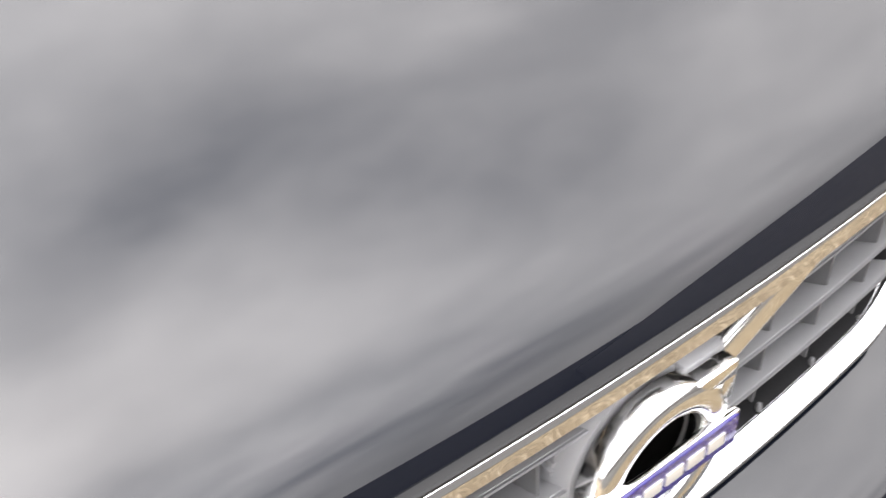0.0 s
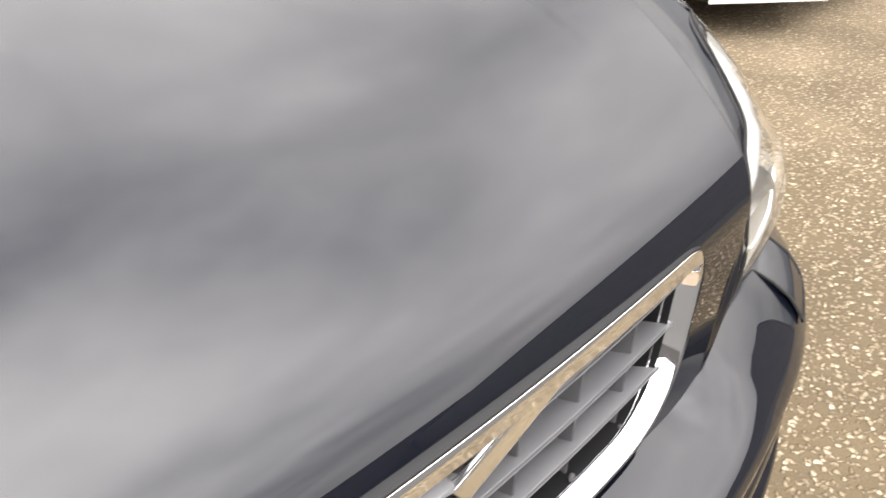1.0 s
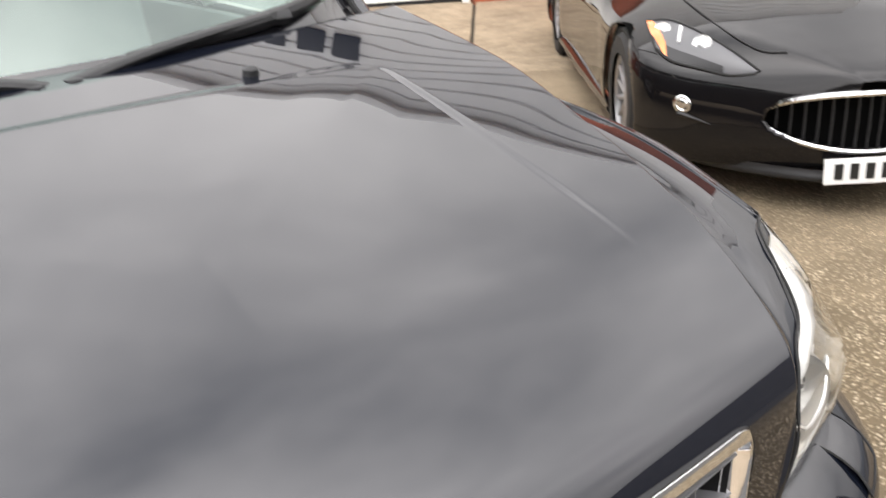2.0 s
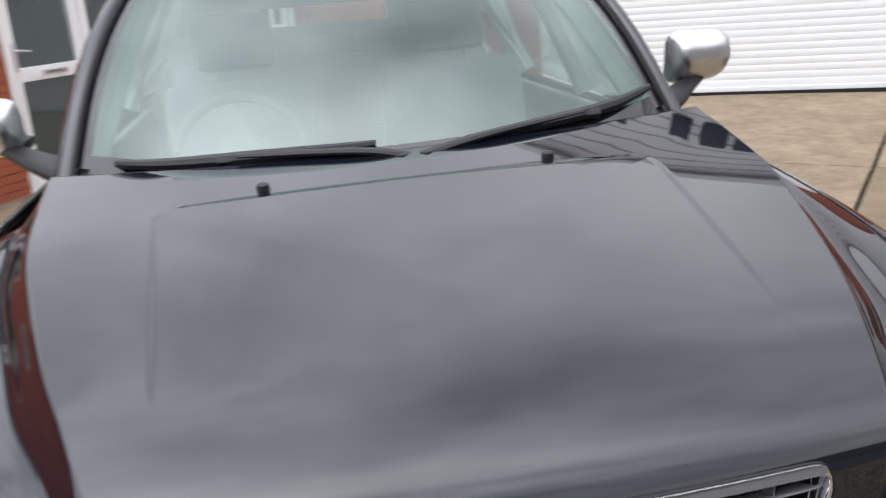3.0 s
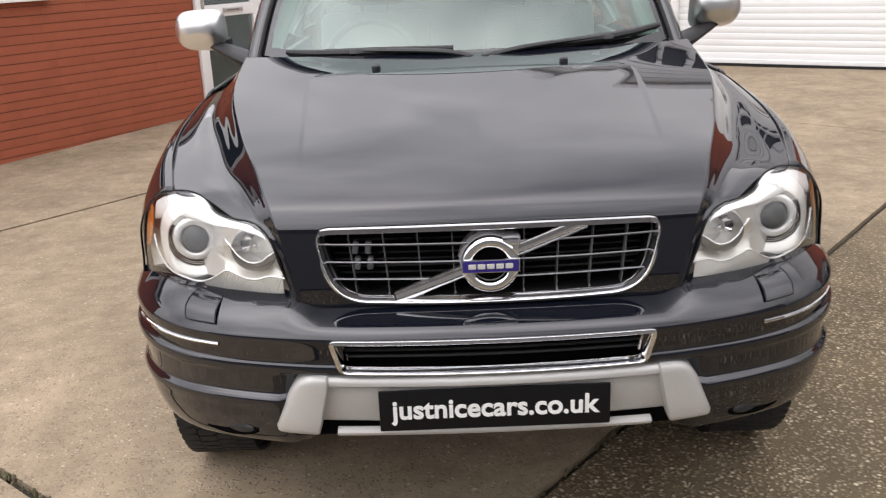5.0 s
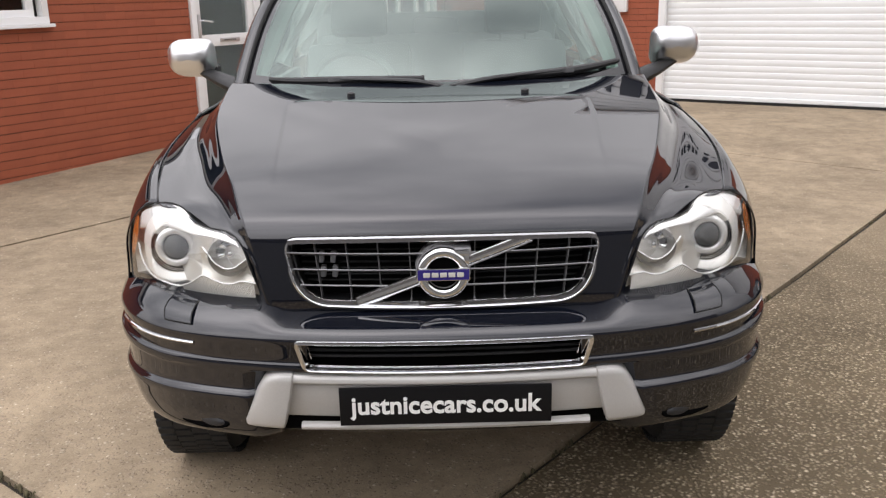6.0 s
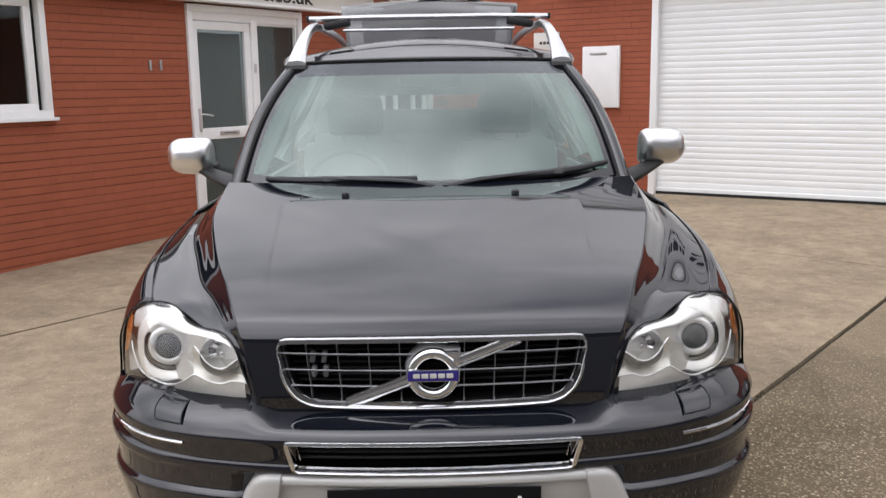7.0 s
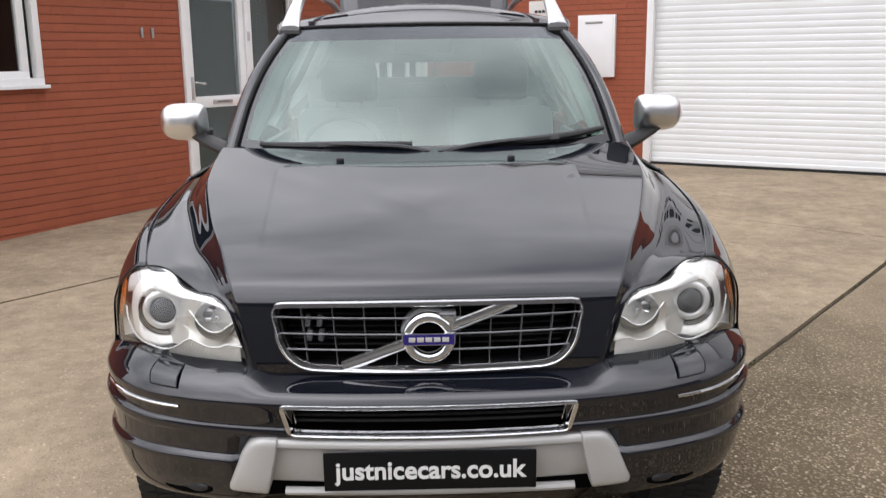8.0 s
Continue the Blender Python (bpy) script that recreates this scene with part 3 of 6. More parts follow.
def tiled_roof():
    r = thing("office_roof", "low grey interlocking tile roof over the office", "roof", ML, kind="structure")
    m = Matrix.Translation((0, 0.2, 2.71)) @ pose(0, 0, 0, -24)
    deck = part("roof_deck", boxed((6.0, -2.0, -0.03), (9.0, 4.0, 0.04)), SEAL, r)
    deck.matrix_local = m
    prof = [(-0.15, 0.0), (-0.12, 0.03), (-0.07, 0.04), (-0.03, 0.012), (0.0, 0.0), (0.03, 0.012), (0.07, 0.04), (0.12, 0.03), (0.15, 0.0)]
    up = [Vector((x, 0.0, z + 0.03)) for x, z in prof]
    back = [Vector((x, -0.4, z)) for x, z in prof]
    low = [Vector((x, 0.0, z + 0.008)) for x, z in prof]
    g = mesh_grid([low, up, back])
    me = bpy.data.meshes.new("roof_tile")
    g.to_mesh(me)
    g.free()
    me.materials.append(TILE)
    for j in range(10):
        for i in range(27):
            ob = new("roof_tile", me)
            ob.parent = r
            ob.matrix_local = m @ Matrix.Translation((1.75 + i * 0.3, 0.02 - j * 0.34, 0.0))
    part("ridge_side", boxed((1.55, -1.7, 0.02), (0.1, 3.6, 0.12), bevel=0.01), WHITE, r).matrix_local = m


tiled_roof()


def roller_door():
    d = thing("roller_door", "wide white slatted roller shutter door, closed", "roller door", MR)
    prof = [(0.0, 0.0065), (0.008, 0.0095), (0.035, 0.012), (0.064, 0.0112), (0.073, 0.009), (0.0765, 0.0065)]
    g = mesh_grid([[Vector((s, y, z)) for z, y in prof] for s in (3.27, 5.13, 6.99)], flip=False)
    me = bpy.data.meshes.new("slat")
    g.to_mesh(me)
    g.free()
    me.materials.append(SHUTTER)
    me.shade_smooth()
    for k in range(36):
        ob = new("slat", me)
        ob.parent, ob.location = d, (0, -0.12, 0.185 + k * 0.077)
    part("bottom_bar", boxed((5.13, -0.11, 0.16), (3.72, 0.05, 0.05), bevel=0.006), SHUTTER, d)
    part("bottom_seal", boxed((5.13, -0.105, 0.115), (3.72, 0.05, 0.04)), SEAL, d)
    for s in (3.24, 7.0):
        part("guide_rail", boxed((s, -0.03, 1.45), (0.085, 0.09, 2.75), bevel=0.006), WHITE, d)
    part("shutter_box", boxed((5.12, 0.02, 2.87), (3.95, 0.16, 0.2), bevel=0.01), WHITE, d)
    part("dark_gap", boxed((5.12, -0.13, 2.8), (3.8, 0.03, 0.12)), SEAL, d)


roller_door()


def notice_board():
    b = thing("notice_board", "white wall-mounted notice cabinet on brick wall", "notice board", MR)
    part("cabinet", boxed((2.53, 0.03, 1.63), (0.52, 0.06, 0.8), bevel=0.008), WHITE, b)
    part("door_panel", boxed((2.53, 0.062, 1.63), (0.47, 0.01, 0.75), bevel=0.004), WHITE, b)
    part("name_strip", boxed((2.5, 0.069, 1.93), (0.24, 0.004, 0.03)), SATIN, b)
    s = thing("wall_sign", "small white wall sign with dark line of print", "sign", MR)
    part("panel", boxed((1.72, 0.012, 2.11), (0.38, 0.02, 0.26), bevel=0.003), SIGN, s)
    bm = bmesh.new()
    for k in range(5):
        box(bm, (1.86 - k * 0.055, 0.024, 2.1), (0.04, 0.003, 0.035))
    part("print", bm, PRINT, s, smooth=False)
    a = thing("wall_heater", "black box fitting fixed on the brick wall", "fitting", MR)
    part("body", boxed((2.55, 0.1, 2.88), (1.25, 0.2, 0.13), bevel=0.015), BLACK, a)


notice_board()


def upper_front():
    c = thing("upper_cladding", "pale ribbed cladding over the shutter with dark sign letters", "cladding", MR, kind="structure")
    prof = []
    for k in range(15):
        z = 3.06 + k * 0.2
        prof += [(z, 0.02), (z + 0.03, 0.02), (z + 0.045, 0.05), (z + 0.19, 0.05)]
    bm = mesh_grid([[Vector((s, y, z)) for z, y in prof] for s in (-1.9, 12.0)])
    part("sheet", bm, CLAD, c, smooth=False)
    for k in range(9):
        if k != 5:
            part("sign_letter", boxed((2.9 + k * 0.42, 0.09, 4.98), (0.33 if k % 3 else 0.25, 0.05, 0.42), bevel=0.09), PRINT, c)
    for k in range(14):
        if k not in (4, 9):
            part("sign_letter", boxed((2.5 + k * 0.28, 0.08, 4.42), (0.19, 0.03, 0.22), bevel=0.04), PRINT, c)
    part("roof_edge", boxed((5.0, 0.05, 6.1), (14.2, 0.2, 0.1), bevel=0.01), WHITE, c)


upper_front()
# unseen asphalt, its near edge set so that the bumper mirrors dark ground
road = part("road", boxed((0, -8.3, 0.0), (80, 13.2, 0.03)), ASPHALT, smooth=False)
tagged(road, "dark asphalt, unseen, added before the car to darken what its bumper mirrors", "road", kind="structure")
# unseen wall added so that nose and bumper mirror a dark horizon
street = part("wall_street", boxed((0, -15.0, 2.2), (60, 0.3, 4.5)), TILE, smooth=False)
tagged(street, "plain unseen dark wall, added on the street side to darken reflections", "wall", kind="structure")
# another unseen one, standing in for the dark skyline at the front right
east = part("wall_east", boxed((8.5, -8.4, 1.8), (0.3, 12.9, 3.7)), TILE, smooth=False)
tagged(east, "plain unseen dark wall, added in place of the skyline mirrored in the nose", "wall", kind="structure")
lay_bricks(office, office_spans, (4.84, 6.44, 0.3, 2.5), 3)
lay_bricks(shop, [(0.0, 3.2, -0.05, 4.5), (7.04, 9.6, -0.05, 2.78)], (2.2, 3.2, 0.3, 2.7), 5)

# ---------------------------------------------------------------- the parked car
car = thing("car", "dark grey metallic off-road estate car with chrome grille, tailgate open", "car")


def both(pts, s):
    return [(p[0] * s, p[1], p[2]) for p in pts]


# bonnet: four guiding curves from the nose back to the windscreen
C_MID = [(0, 0.082, 0.735), (0, 0.077, 0.84), (0, 0.076, 0.93), (0, 0.089, 0.983), (0, 0.137, 1.025), (0, 0.27, 1.081), (0, 0.42, 1.1245), (0, 0.6, 1.1625),
         (0, 0.8, 1.1975), (0, 0.95, 1.2235), (0, 1.06, 1.243)]
C_SHOULDER = [(0.415, 0.1, 0.735), (0.44, 0.099, 0.845), (0.46, 0.102, 0.925), (0.475, 0.11, 0.975), (0.495, 0.153, 1.016), (0.54, 0.275, 1.07),
              (0.59, 0.415, 1.103), (0.643, 0.6, 1.14), (0.69, 0.8, 1.18), (0.712, 1.0, 1.213), (0.725, 1.19, 1.243)]
C_VALLEY = [(0.43, 0.104, 0.738), (0.455, 0.096, 0.87), (0.475, 0.106, 0.93), (0.495, 0.128, 0.964), (0.53, 0.165, 0.987), (0.585, 0.27, 1.016),
            (0.645, 0.4, 1.034), (0.703, 0.6, 1.064), (0.755, 0.8, 1.09), (0.788, 1.0, 1.115), (0.803, 1.2, 1.145)]
C_EDGE = [(0.445, 0.112, 0.74), (0.468, 0.103, 0.88), (0.487, 0.112, 0.932), (0.51, 0.13, 0.96), (0.58, 0.178, 0.975), (0.668, 0.275, 1.0),
          (0.768, 0.365, 1.003), (0.825, 0.6, 1.046), (0.858, 0.8, 1.067), (0.877, 1.0, 1.083), (0.885, 1.2, 1.1)]


def bonnet_surface(nv=300):
    mid, sh, va, ed = (dense(c, nv) for c in (C_MID, C_SHOULDER, C_VALLEY, C_EDGE))
    rows = []
    for i in range(nv):
        m, s, v, e = mid[i], sh[i], va[i], ed[i]
        back = smoothstep(0.12, 0.35, m[1])
        r = []
        for k in range(231):  # crowned middle
            u = k / 230
            p = m * (1 - u) + s * u
            p[2] = m[2] + (s[2] - m[2]) * u ** 2.2
            p[1] = m[1] + (s[1] - m[1]) * u ** 2.0
            # shallow pressed step round the middle, with a rounded rear corner
            qx, qy = abs(p[0]) - (0.412 + 0.082 * p[1]) + 0.05, p[1] - 0.895 + 0.05
            d = math.hypot(max(qx, 0.0), max(qy, 0.0)) + min(max(qx, qy), 0.0) - 0.05
            # the sides step up outwards, the rear line steps down
            lean = 1 - 2 * smoothstep(-0.12, 0.12, qx - qy)
            half = 0.0065 + 0.0055 * max(0.0, lean)
            p[2] += smoothstep(0.22, 0.5, p[1]) * (0.0016 if lean > 0 else 0.0025) * lean * (1 - smoothstep(-half, half, d))
            r.append(p)
        flank = [s, s * 0.55 + v * 0.45 + np.array((0, 0, -0.006 * back)), v, v * 0.5 + e * 0.5 + np.array((0, 0, 0.004 * back)), e]
        r += dense([r[-10], *flank], 46)[10:]
        rows.append([Vector((-p[0], p[1], p[2])) for p in r[:0:-1]] + [Vector(p) for p in r])
    return rows


# black filler behind the shut lines, its colour stands for the shade there
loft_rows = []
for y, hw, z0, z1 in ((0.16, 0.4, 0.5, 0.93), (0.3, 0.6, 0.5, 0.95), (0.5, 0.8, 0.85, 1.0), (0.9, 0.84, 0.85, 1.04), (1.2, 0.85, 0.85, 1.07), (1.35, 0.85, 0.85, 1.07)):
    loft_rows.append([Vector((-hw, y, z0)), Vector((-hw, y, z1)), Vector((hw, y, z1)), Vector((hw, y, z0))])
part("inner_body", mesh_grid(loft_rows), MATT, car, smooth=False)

WHEEL_Y, WHEEL_R = 0.93, 0.37


def fender(s):
    rail = [(0.771, 0.368, 1.001), (0.829, 0.6, 1.043), (0.862, 0.8, 1.064), (0.881, 1.0, 1.08), (0.889, 1.2, 1.097), (0.893, 1.36, 1.108)]
    top = [(0.815, 0.4, 0.985), (0.862, 0.6, 1.027), (0.893, 0.8, 1.045), (0.908, 1.0, 1.058), (0.912, 1.2, 1.07), (0.912, 1.36, 1.075)]
    hip = [(0.888, 0.45, 0.9), (0.918, 0.6, 0.93), (0.938, 0.8, 0.95), (0.943, 1.0, 0.95), (0.94, 1.2, 0.95), (0.935, 1.36, 0.95)]
    side = [(0.902, 0.46, 0.78), (0.93, 0.6, 0.8), (0.95, 0.8, 0.82), (0.953, 1.0, 0.82), (0.945, 1.2, 0.8), (0.935, 1.36, 0.75)]
    low = [(0.92, 0.47, 0.62), (0.94, 0.6, 0.62), (0.955, 0.8, 0.66), (0.957, 1.0, 0.66), (0.945, 1.2, 0.55), (0.93, 1.36, 0.35)]

    def keep(c):
        return math.hypot(c.y - WHEEL_Y, c.z - WHEEL_R) > 0.44
    f = part("front_wing", loft([both(c, s) for c in (rail, top, hip, side, low)], 40, 40, flip=s > 0, keep=keep), PAINT, car, smooth="all")
    thick(f, 0.004)


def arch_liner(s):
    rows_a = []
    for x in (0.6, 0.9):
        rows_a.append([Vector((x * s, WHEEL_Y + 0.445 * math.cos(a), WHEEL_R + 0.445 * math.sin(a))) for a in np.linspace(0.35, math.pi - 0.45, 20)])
    # arch liner in lightless black, wheel-arch shade included in its colour
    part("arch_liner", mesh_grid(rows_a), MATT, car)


for side in (-1, 1):
    fender(side)
    arch_liner(side)

# front bumper: a plan curve swept with a profile
B_PLAN = [(0.0, 0.0), (0.2, 0.006), (0.36, 0.022), (0.5, 0.05), (0.62, 0.088), (0.73, 0.15), (0.82, 0.245), (0.885, 0.37), (0.92, 0.5)]
# height and outward offset
B_PROFILE = [(0.82, -0.12), (0.805, -0.075), (0.787, -0.038), (0.769, -0.012), (0.757, 0.001), (0.746, 0.009), (0.737, 0.014), (0.727, 0.0155), (0.7, 0.012), (0.675, 0.009),
             (0.668, 0.012), (0.662, 0.0135), (0.655, 0.0135), (0.64, 0.011), (0.597, 0.007), (0.589, 0.011), (0.583, 0.0175), (0.576, 0.02), (0.568, 0.019), (0.55, 0.014), (0.51, 0.004),
             (0.47, -0.01), (0.445, -0.03), (0.43, -0.07), (0.425, -0.16)]


def bumper_point(u, height, off):
    p = np.array(catmull(B_PLAN, u))
    q = np.array(catmull(B_PLAN, min(u + 0.01, 1.0))) - np.array(catmull(B_PLAN, max(u - 0.01, 0.0)))
    q /= np.hypot(*q)
    n = np.array((q[1], -q[0]))
    n = n / max(1e-6, np.hypot(*n))
    drop = -0.035 * smoothstep(0.45, 1.0, u) * (1 - smoothstep(0.56, 0.66, height))
    ledge = off
    if 0.645 < height < 0.672:
        ledge += 0.009 * smoothstep(0.42, 0.7, u)
    if height < 0.645:
        ledge -= 0.055 * (1 - smoothstep(0.31, 0.36, u))
    x, y = p + n * ledge
    if height > 0.745:  # the shelf dips below the grille
        height = 0.745 + (height - 0.745) * (0.55 + 0.45 * smoothstep(0.275, 0.352, u))
    return Vector((max(x, 0.0), y, height + drop))


def bumper():
    rows_b = []
    heights = dense(B_PROFILE, 100)
    for h, o in heights:
        half = [bumper_point(k / 44, h, o) for k in range(45)]
        rows_b.append([Vector((-p.x, p.y, p.z)) for p in half[:0:-1]] + half)

    def keep(c):
        return not (abs(c.x) < 0.335 and 0.662 < c.z < 0.727 and c.y < 0.1)
    b = part("front_bumper", mesh_grid(rows_b, flip=True, keep=keep), PAINT, car, smooth="all")
    thick(b, 0.004)
    return b


bump = bumper()


def rounded_outline(top, bot, z_top, z_bot, r, n=8, bow_top=0.0, bow_bot=0.0, rb=None):
    # rounded trapezium in x and z, counted anticlockwise from the lower right
    rb = rb or r
    corner = [((bot, z_bot), rb), ((top, z_top), r), ((-top, z_top), r), ((-bot, z_bot), rb)]
    out = []
    for i, (c, q) in enumerate(corner):
        a, b = Vector(corner[i - 1][0]), Vector(corner[(i + 1) % 4][0])
        c = Vector(c)
        p0, p1 = c + (a - c).normalized() * q, c + (b - c).normalized() * q
        for k in range(n + 1):
            t = k / n
            p = p0 * (1 - t) ** 2 * 1.0 + c * 2 * t * (1 - t) + p1 * t * t
            out.append((p.x, p.y))
    fine = []
    for i, (x, z) in enumerate(out):
        x2, z2 = out[(i + 1) % len(out)]
        m = max(1, int(math.hypot(x2 - x, z2 - z) / 0.03))
        for k in range(m):
            fine.append((x + (x2 - x) * k / m, z + (z2 - z) * k / m))
    mid = (z_top + z_bot) / 2
    half = (z_top - z_bot) / 2
    res = []
    for x, z in fine:
        w = (z - mid) / half
        res.append((x, z + (bow_top * w if w > 0 else bow_bot * -w) * (1 - (x / top) ** 2)))
    return res


def nose_y(x):
    return 0.0735 + 0.145 * x * x


def scaled(outline, w, side=0.0):
    # an inner outline w metres inside
    res = []
    n = len(outline)
    for k in range(n):
        a, b = outline[k - 1], outline[(k + 1) % n]
        dx, dz = b[0] - a[0], b[1] - a[1]
        l = math.hypot(dx, dz)
        v = w + side * (dz / l) ** 2
        res.append((outline[k][0] - dz / l * v, outline[k][1] + dx / l * v))
    return res


def inside(outline, x, z):
    hit_count = 0
    for k in range(len(outline)):
        (x0, z0), (x1, z1) = outline[k - 1], outline[k]
        if (z0 > z) != (z1 > z) and x < x0 + (z - z0) / (z1 - z0) * (x1 - x0):
            hit_count += 1
    return hit_count % 2 == 1


G_OUT = rounded_outline(0.4, 0.362, 0.968, 0.796, 0.05, n=14, bow_top=0.004, bow_bot=-0.01, rb=0.085)
G_HOLE = scaled(G_OUT, 0.005)
bonnet = part("bonnet", mesh_grid(bonnet_surface(), flip=False, keep=lambda c: not (c.y < 0.2 and inside(G_HOLE, c.x, c.z))), PAINT, car, smooth="all")
thick(bonnet, 0.004)


def grille_y(x, z):
    # face of the grille, leaning back a little towards its top
    return nose_y(x) + 0.007 * (z - 0.8) / 0.165


def chrome_frame(outline, y_at, faces, slopes, depths, tilts):
    # frame with a front face and a sill sloping inwards; each of the lists holds its size above, below and at the sides
    n = len(outline)
    rows_r = []
    for step in range(13):
        r = []
        for k in range(n):
            a, b = outline[k - 1], outline[(k + 1) % n]
            dx, dz = b[0] - a[0], b[1] - a[1]
            l = math.hypot(dx, dz)
            share = (max(-dx / l, 0.0) ** 2, max(dx / l, 0.0) ** 2, (dz / l) ** 2)
            face, slope, deep, tilt = (sum(p * q for p, q in zip(share, size)) for size in (faces, slopes, depths, tilts))
            w, d = ((0.0, 0.03), (0.0, 0.003), (0.0004, 0.001), (0.001, 0.0), (0.0018, -tilt * 0.1), (face * 0.4, -0.0001 - tilt * 0.4), (face * 0.7, -0.0001 - tilt * 0.7), (face - 0.0007, -tilt),
                    (face, 0.0005 - tilt), (face + slope * 0.1, deep * 0.1 - tilt), (face + slope * 0.5, deep * 0.5 - tilt), (face + slope, deep - tilt), (face + slope + 0.0006, deep + 0.0006 - tilt))[step]
            x, z = outline[k][0] - dz / l * w, outline[k][1] + dx / l * w
            r.append(Vector((x, y_at(x, z) + d, z)))
        rows_r.append(r)
    bm = mesh_grid(rows_r, close_u=True)
    bmesh.ops.recalc_face_normals(bm, faces=bm.faces)
    return bm


grille_mesh = chrome_frame(G_OUT, lambda x, z: grille_y(x, z) - 0.005, (0.0155, 0.0035, 0.008), (0.0012, 0.0095, 0.0115), (0.0255, 0.0165, 0.0255), (0.0028, 0.0, 0.0008))
grille = part("grille", grille_mesh, CHROME, car, "polished chrome grille frame")
well = mesh_grid([[Vector((x, grille_y(x, z) + d, z)) for x, z in scaled(G_OUT, w, 0.006)] for w, d in ((0.0135, 0.0105), (0.0125, 0.03), (0.012, 0.075))], close_u=True)
part("frame_well", well, BLACK, grille)
gasket = mesh_grid([[Vector((x, grille_y(x, z) + d, z)) for x, z in scaled(G_OUT, w)] for w, d in ((-0.0028, 0.03), (-0.0028, -0.0032), (-0.0016, -0.0046), (0.0004, -0.0046))], close_u=True)
part("frame_gasket", gasket, BLACK, grille)


def slat_blade(z, x0, x1):
    # deep blade with a rounded front edge, falling slightly towards the back
    prof = [(-0.0019, 0.0012), (-0.0008, -0.0004), (0.0008, -0.0004), (0.0019, 0.001), (0.0014, 0.004), (-0.0125, 0.038), (-0.0152, 0.038), (-0.0035, 0.006)]
    rows_s = []
    for k in range(25):
        x = x0 + (x1 - x0) * k / 24
        rows_s.append([Vector((x, grille_y(x, z) + 0.009 + dy, z + dz - 0.004 * (1 - (x / 0.4) ** 2))) for dz, dy in prof])
    bm = mesh_grid(rows_s, close_u=True)
    for r in (rows_s[0], rows_s[-1]):
        bm.faces.new([min(bm.verts, key=lambda v: (v.co - q).length_squared) for q in r])
    bmesh.ops.recalc_face_normals(bm, faces=bm.faces)
    return bm


BLADES = ((0.9265, 0.378), (0.885, 0.371), (0.845, 0.36))
for z, hw in BLADES:
    blade = part("slat", slat_blade(z, -hw, hw), SLAT, grille, "grey plastic grille blade")
    lip = tube([(x, grille_y(x, z) + 0.0088, z + 0.0005 - 0.004 * (1 - (x / 0.4) ** 2)) for x in np.linspace(-hw, hw, 25)], 0.0015, 6)
    part("slat_lip", lip, SLAT_LIP, blade)
    for s in (-1, 1):
        clip = [(hw * s, grille_y(hw, z) + 0.012, z + 0.004), (hw * s, grille_y(hw, z) + 0.045, z - 0.003)]
        part("slat_clip", tube(clip, 0.0032, 6), BLACK, blade)
for s in (-1, 1):
    for back in (0.014, 0.026):
        strut = [((hw + 0.002) * s, grille_y(hw, z) + back, z) for z, hw in ((0.95, 0.381), *BLADES, (0.822, 0.352))]
        part("side_strut", tube(strut, 0.002, 6), BLACK, grille)
for x in (0.078, 0.153, 0.228, 0.303):
    for s in (-1, 1):
        low, high = x, x * 1.045
        rows_v = [[Vector(((low + (high - low) * f) * s + w, grille_y(x, 0.88) + d, 0.806 + 0.147 * f)) for w, d in ((-0.0009, 0.017), (0.0009, 0.017), (0.0009, 0.042), (-0.0009, 0.042))] for f in (0, 0.5, 1)]
        web = mesh_grid(rows_v, close_u=True)
        bmesh.ops.recalc_face_normals(web, faces=web.faces)
        rib = part("divider", web, RIB, grille)
        part("divider_pin", lathe([(0.0, -0.005), (0.0022, -0.0035), (0.003, 0.0), (0.0022, 0.004), (0.0, 0.006)], 10, Matrix.Translation((low * s, grille_y(x, 0.805) + 0.014, 0.805))), RIB, rib)
# black sheet behind the blades, depth shade of the grille put into colour
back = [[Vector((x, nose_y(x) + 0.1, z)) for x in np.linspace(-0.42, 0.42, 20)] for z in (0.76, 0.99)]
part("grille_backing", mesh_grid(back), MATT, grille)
for z in np.linspace(0.815, 0.945, 9):
    part("core_fin", tube([(x, nose_y(x) + 0.095, z) for x in np.linspace(-0.36, 0.36, 9)], 0.003, 5), BLACK, grille)
# horn brackets glimpsed behind the blades
for x, z in ((-0.305, 0.9), (-0.275, 0.9), (-0.302, 0.862), (-0.272, 0.862)):
    part("bracket", boxed((x, nose_y(x) + 0.075, z), (0.014, 0.02, 0.03), pose(0, 0, 0, 0, 6), 0.004), SLAT, grille)


# diagonal bar across the grille: two facets meeting in a ridge
def diagonal_bar(f0, f1):
    a, b = Vector((-0.212, 0, 0.7992)), Vector((0.218, 0, 0.9585))
    a, b = a + (b - a) * f0, a + (b - a) * f1
    w = Vector((-(b - a).z, 0, (b - a).x)).normalized()
    prof = [(-0.0145, 0.014), (-0.0145, 0.004), (-0.0138, 0.0026), (-0.003, -0.0035), (-0.001, -0.004), (0.0138, 0.0005), (0.0145, 0.002), (0.0145, 0.014)]
    rows_d = []
    for k in range(15):
        p = a + (b - a) * (k / 14)
        rows_d.append([Vector((p.x + w.x * u, grille_y(p.x, p.z) + 0.004 + d, p.z + w.z * u)) for u, d in prof])
    bm = mesh_grid(rows_d, close_u=True)
    bmesh.ops.recalc_face_normals(bm, faces=bm.faces)
    return bm


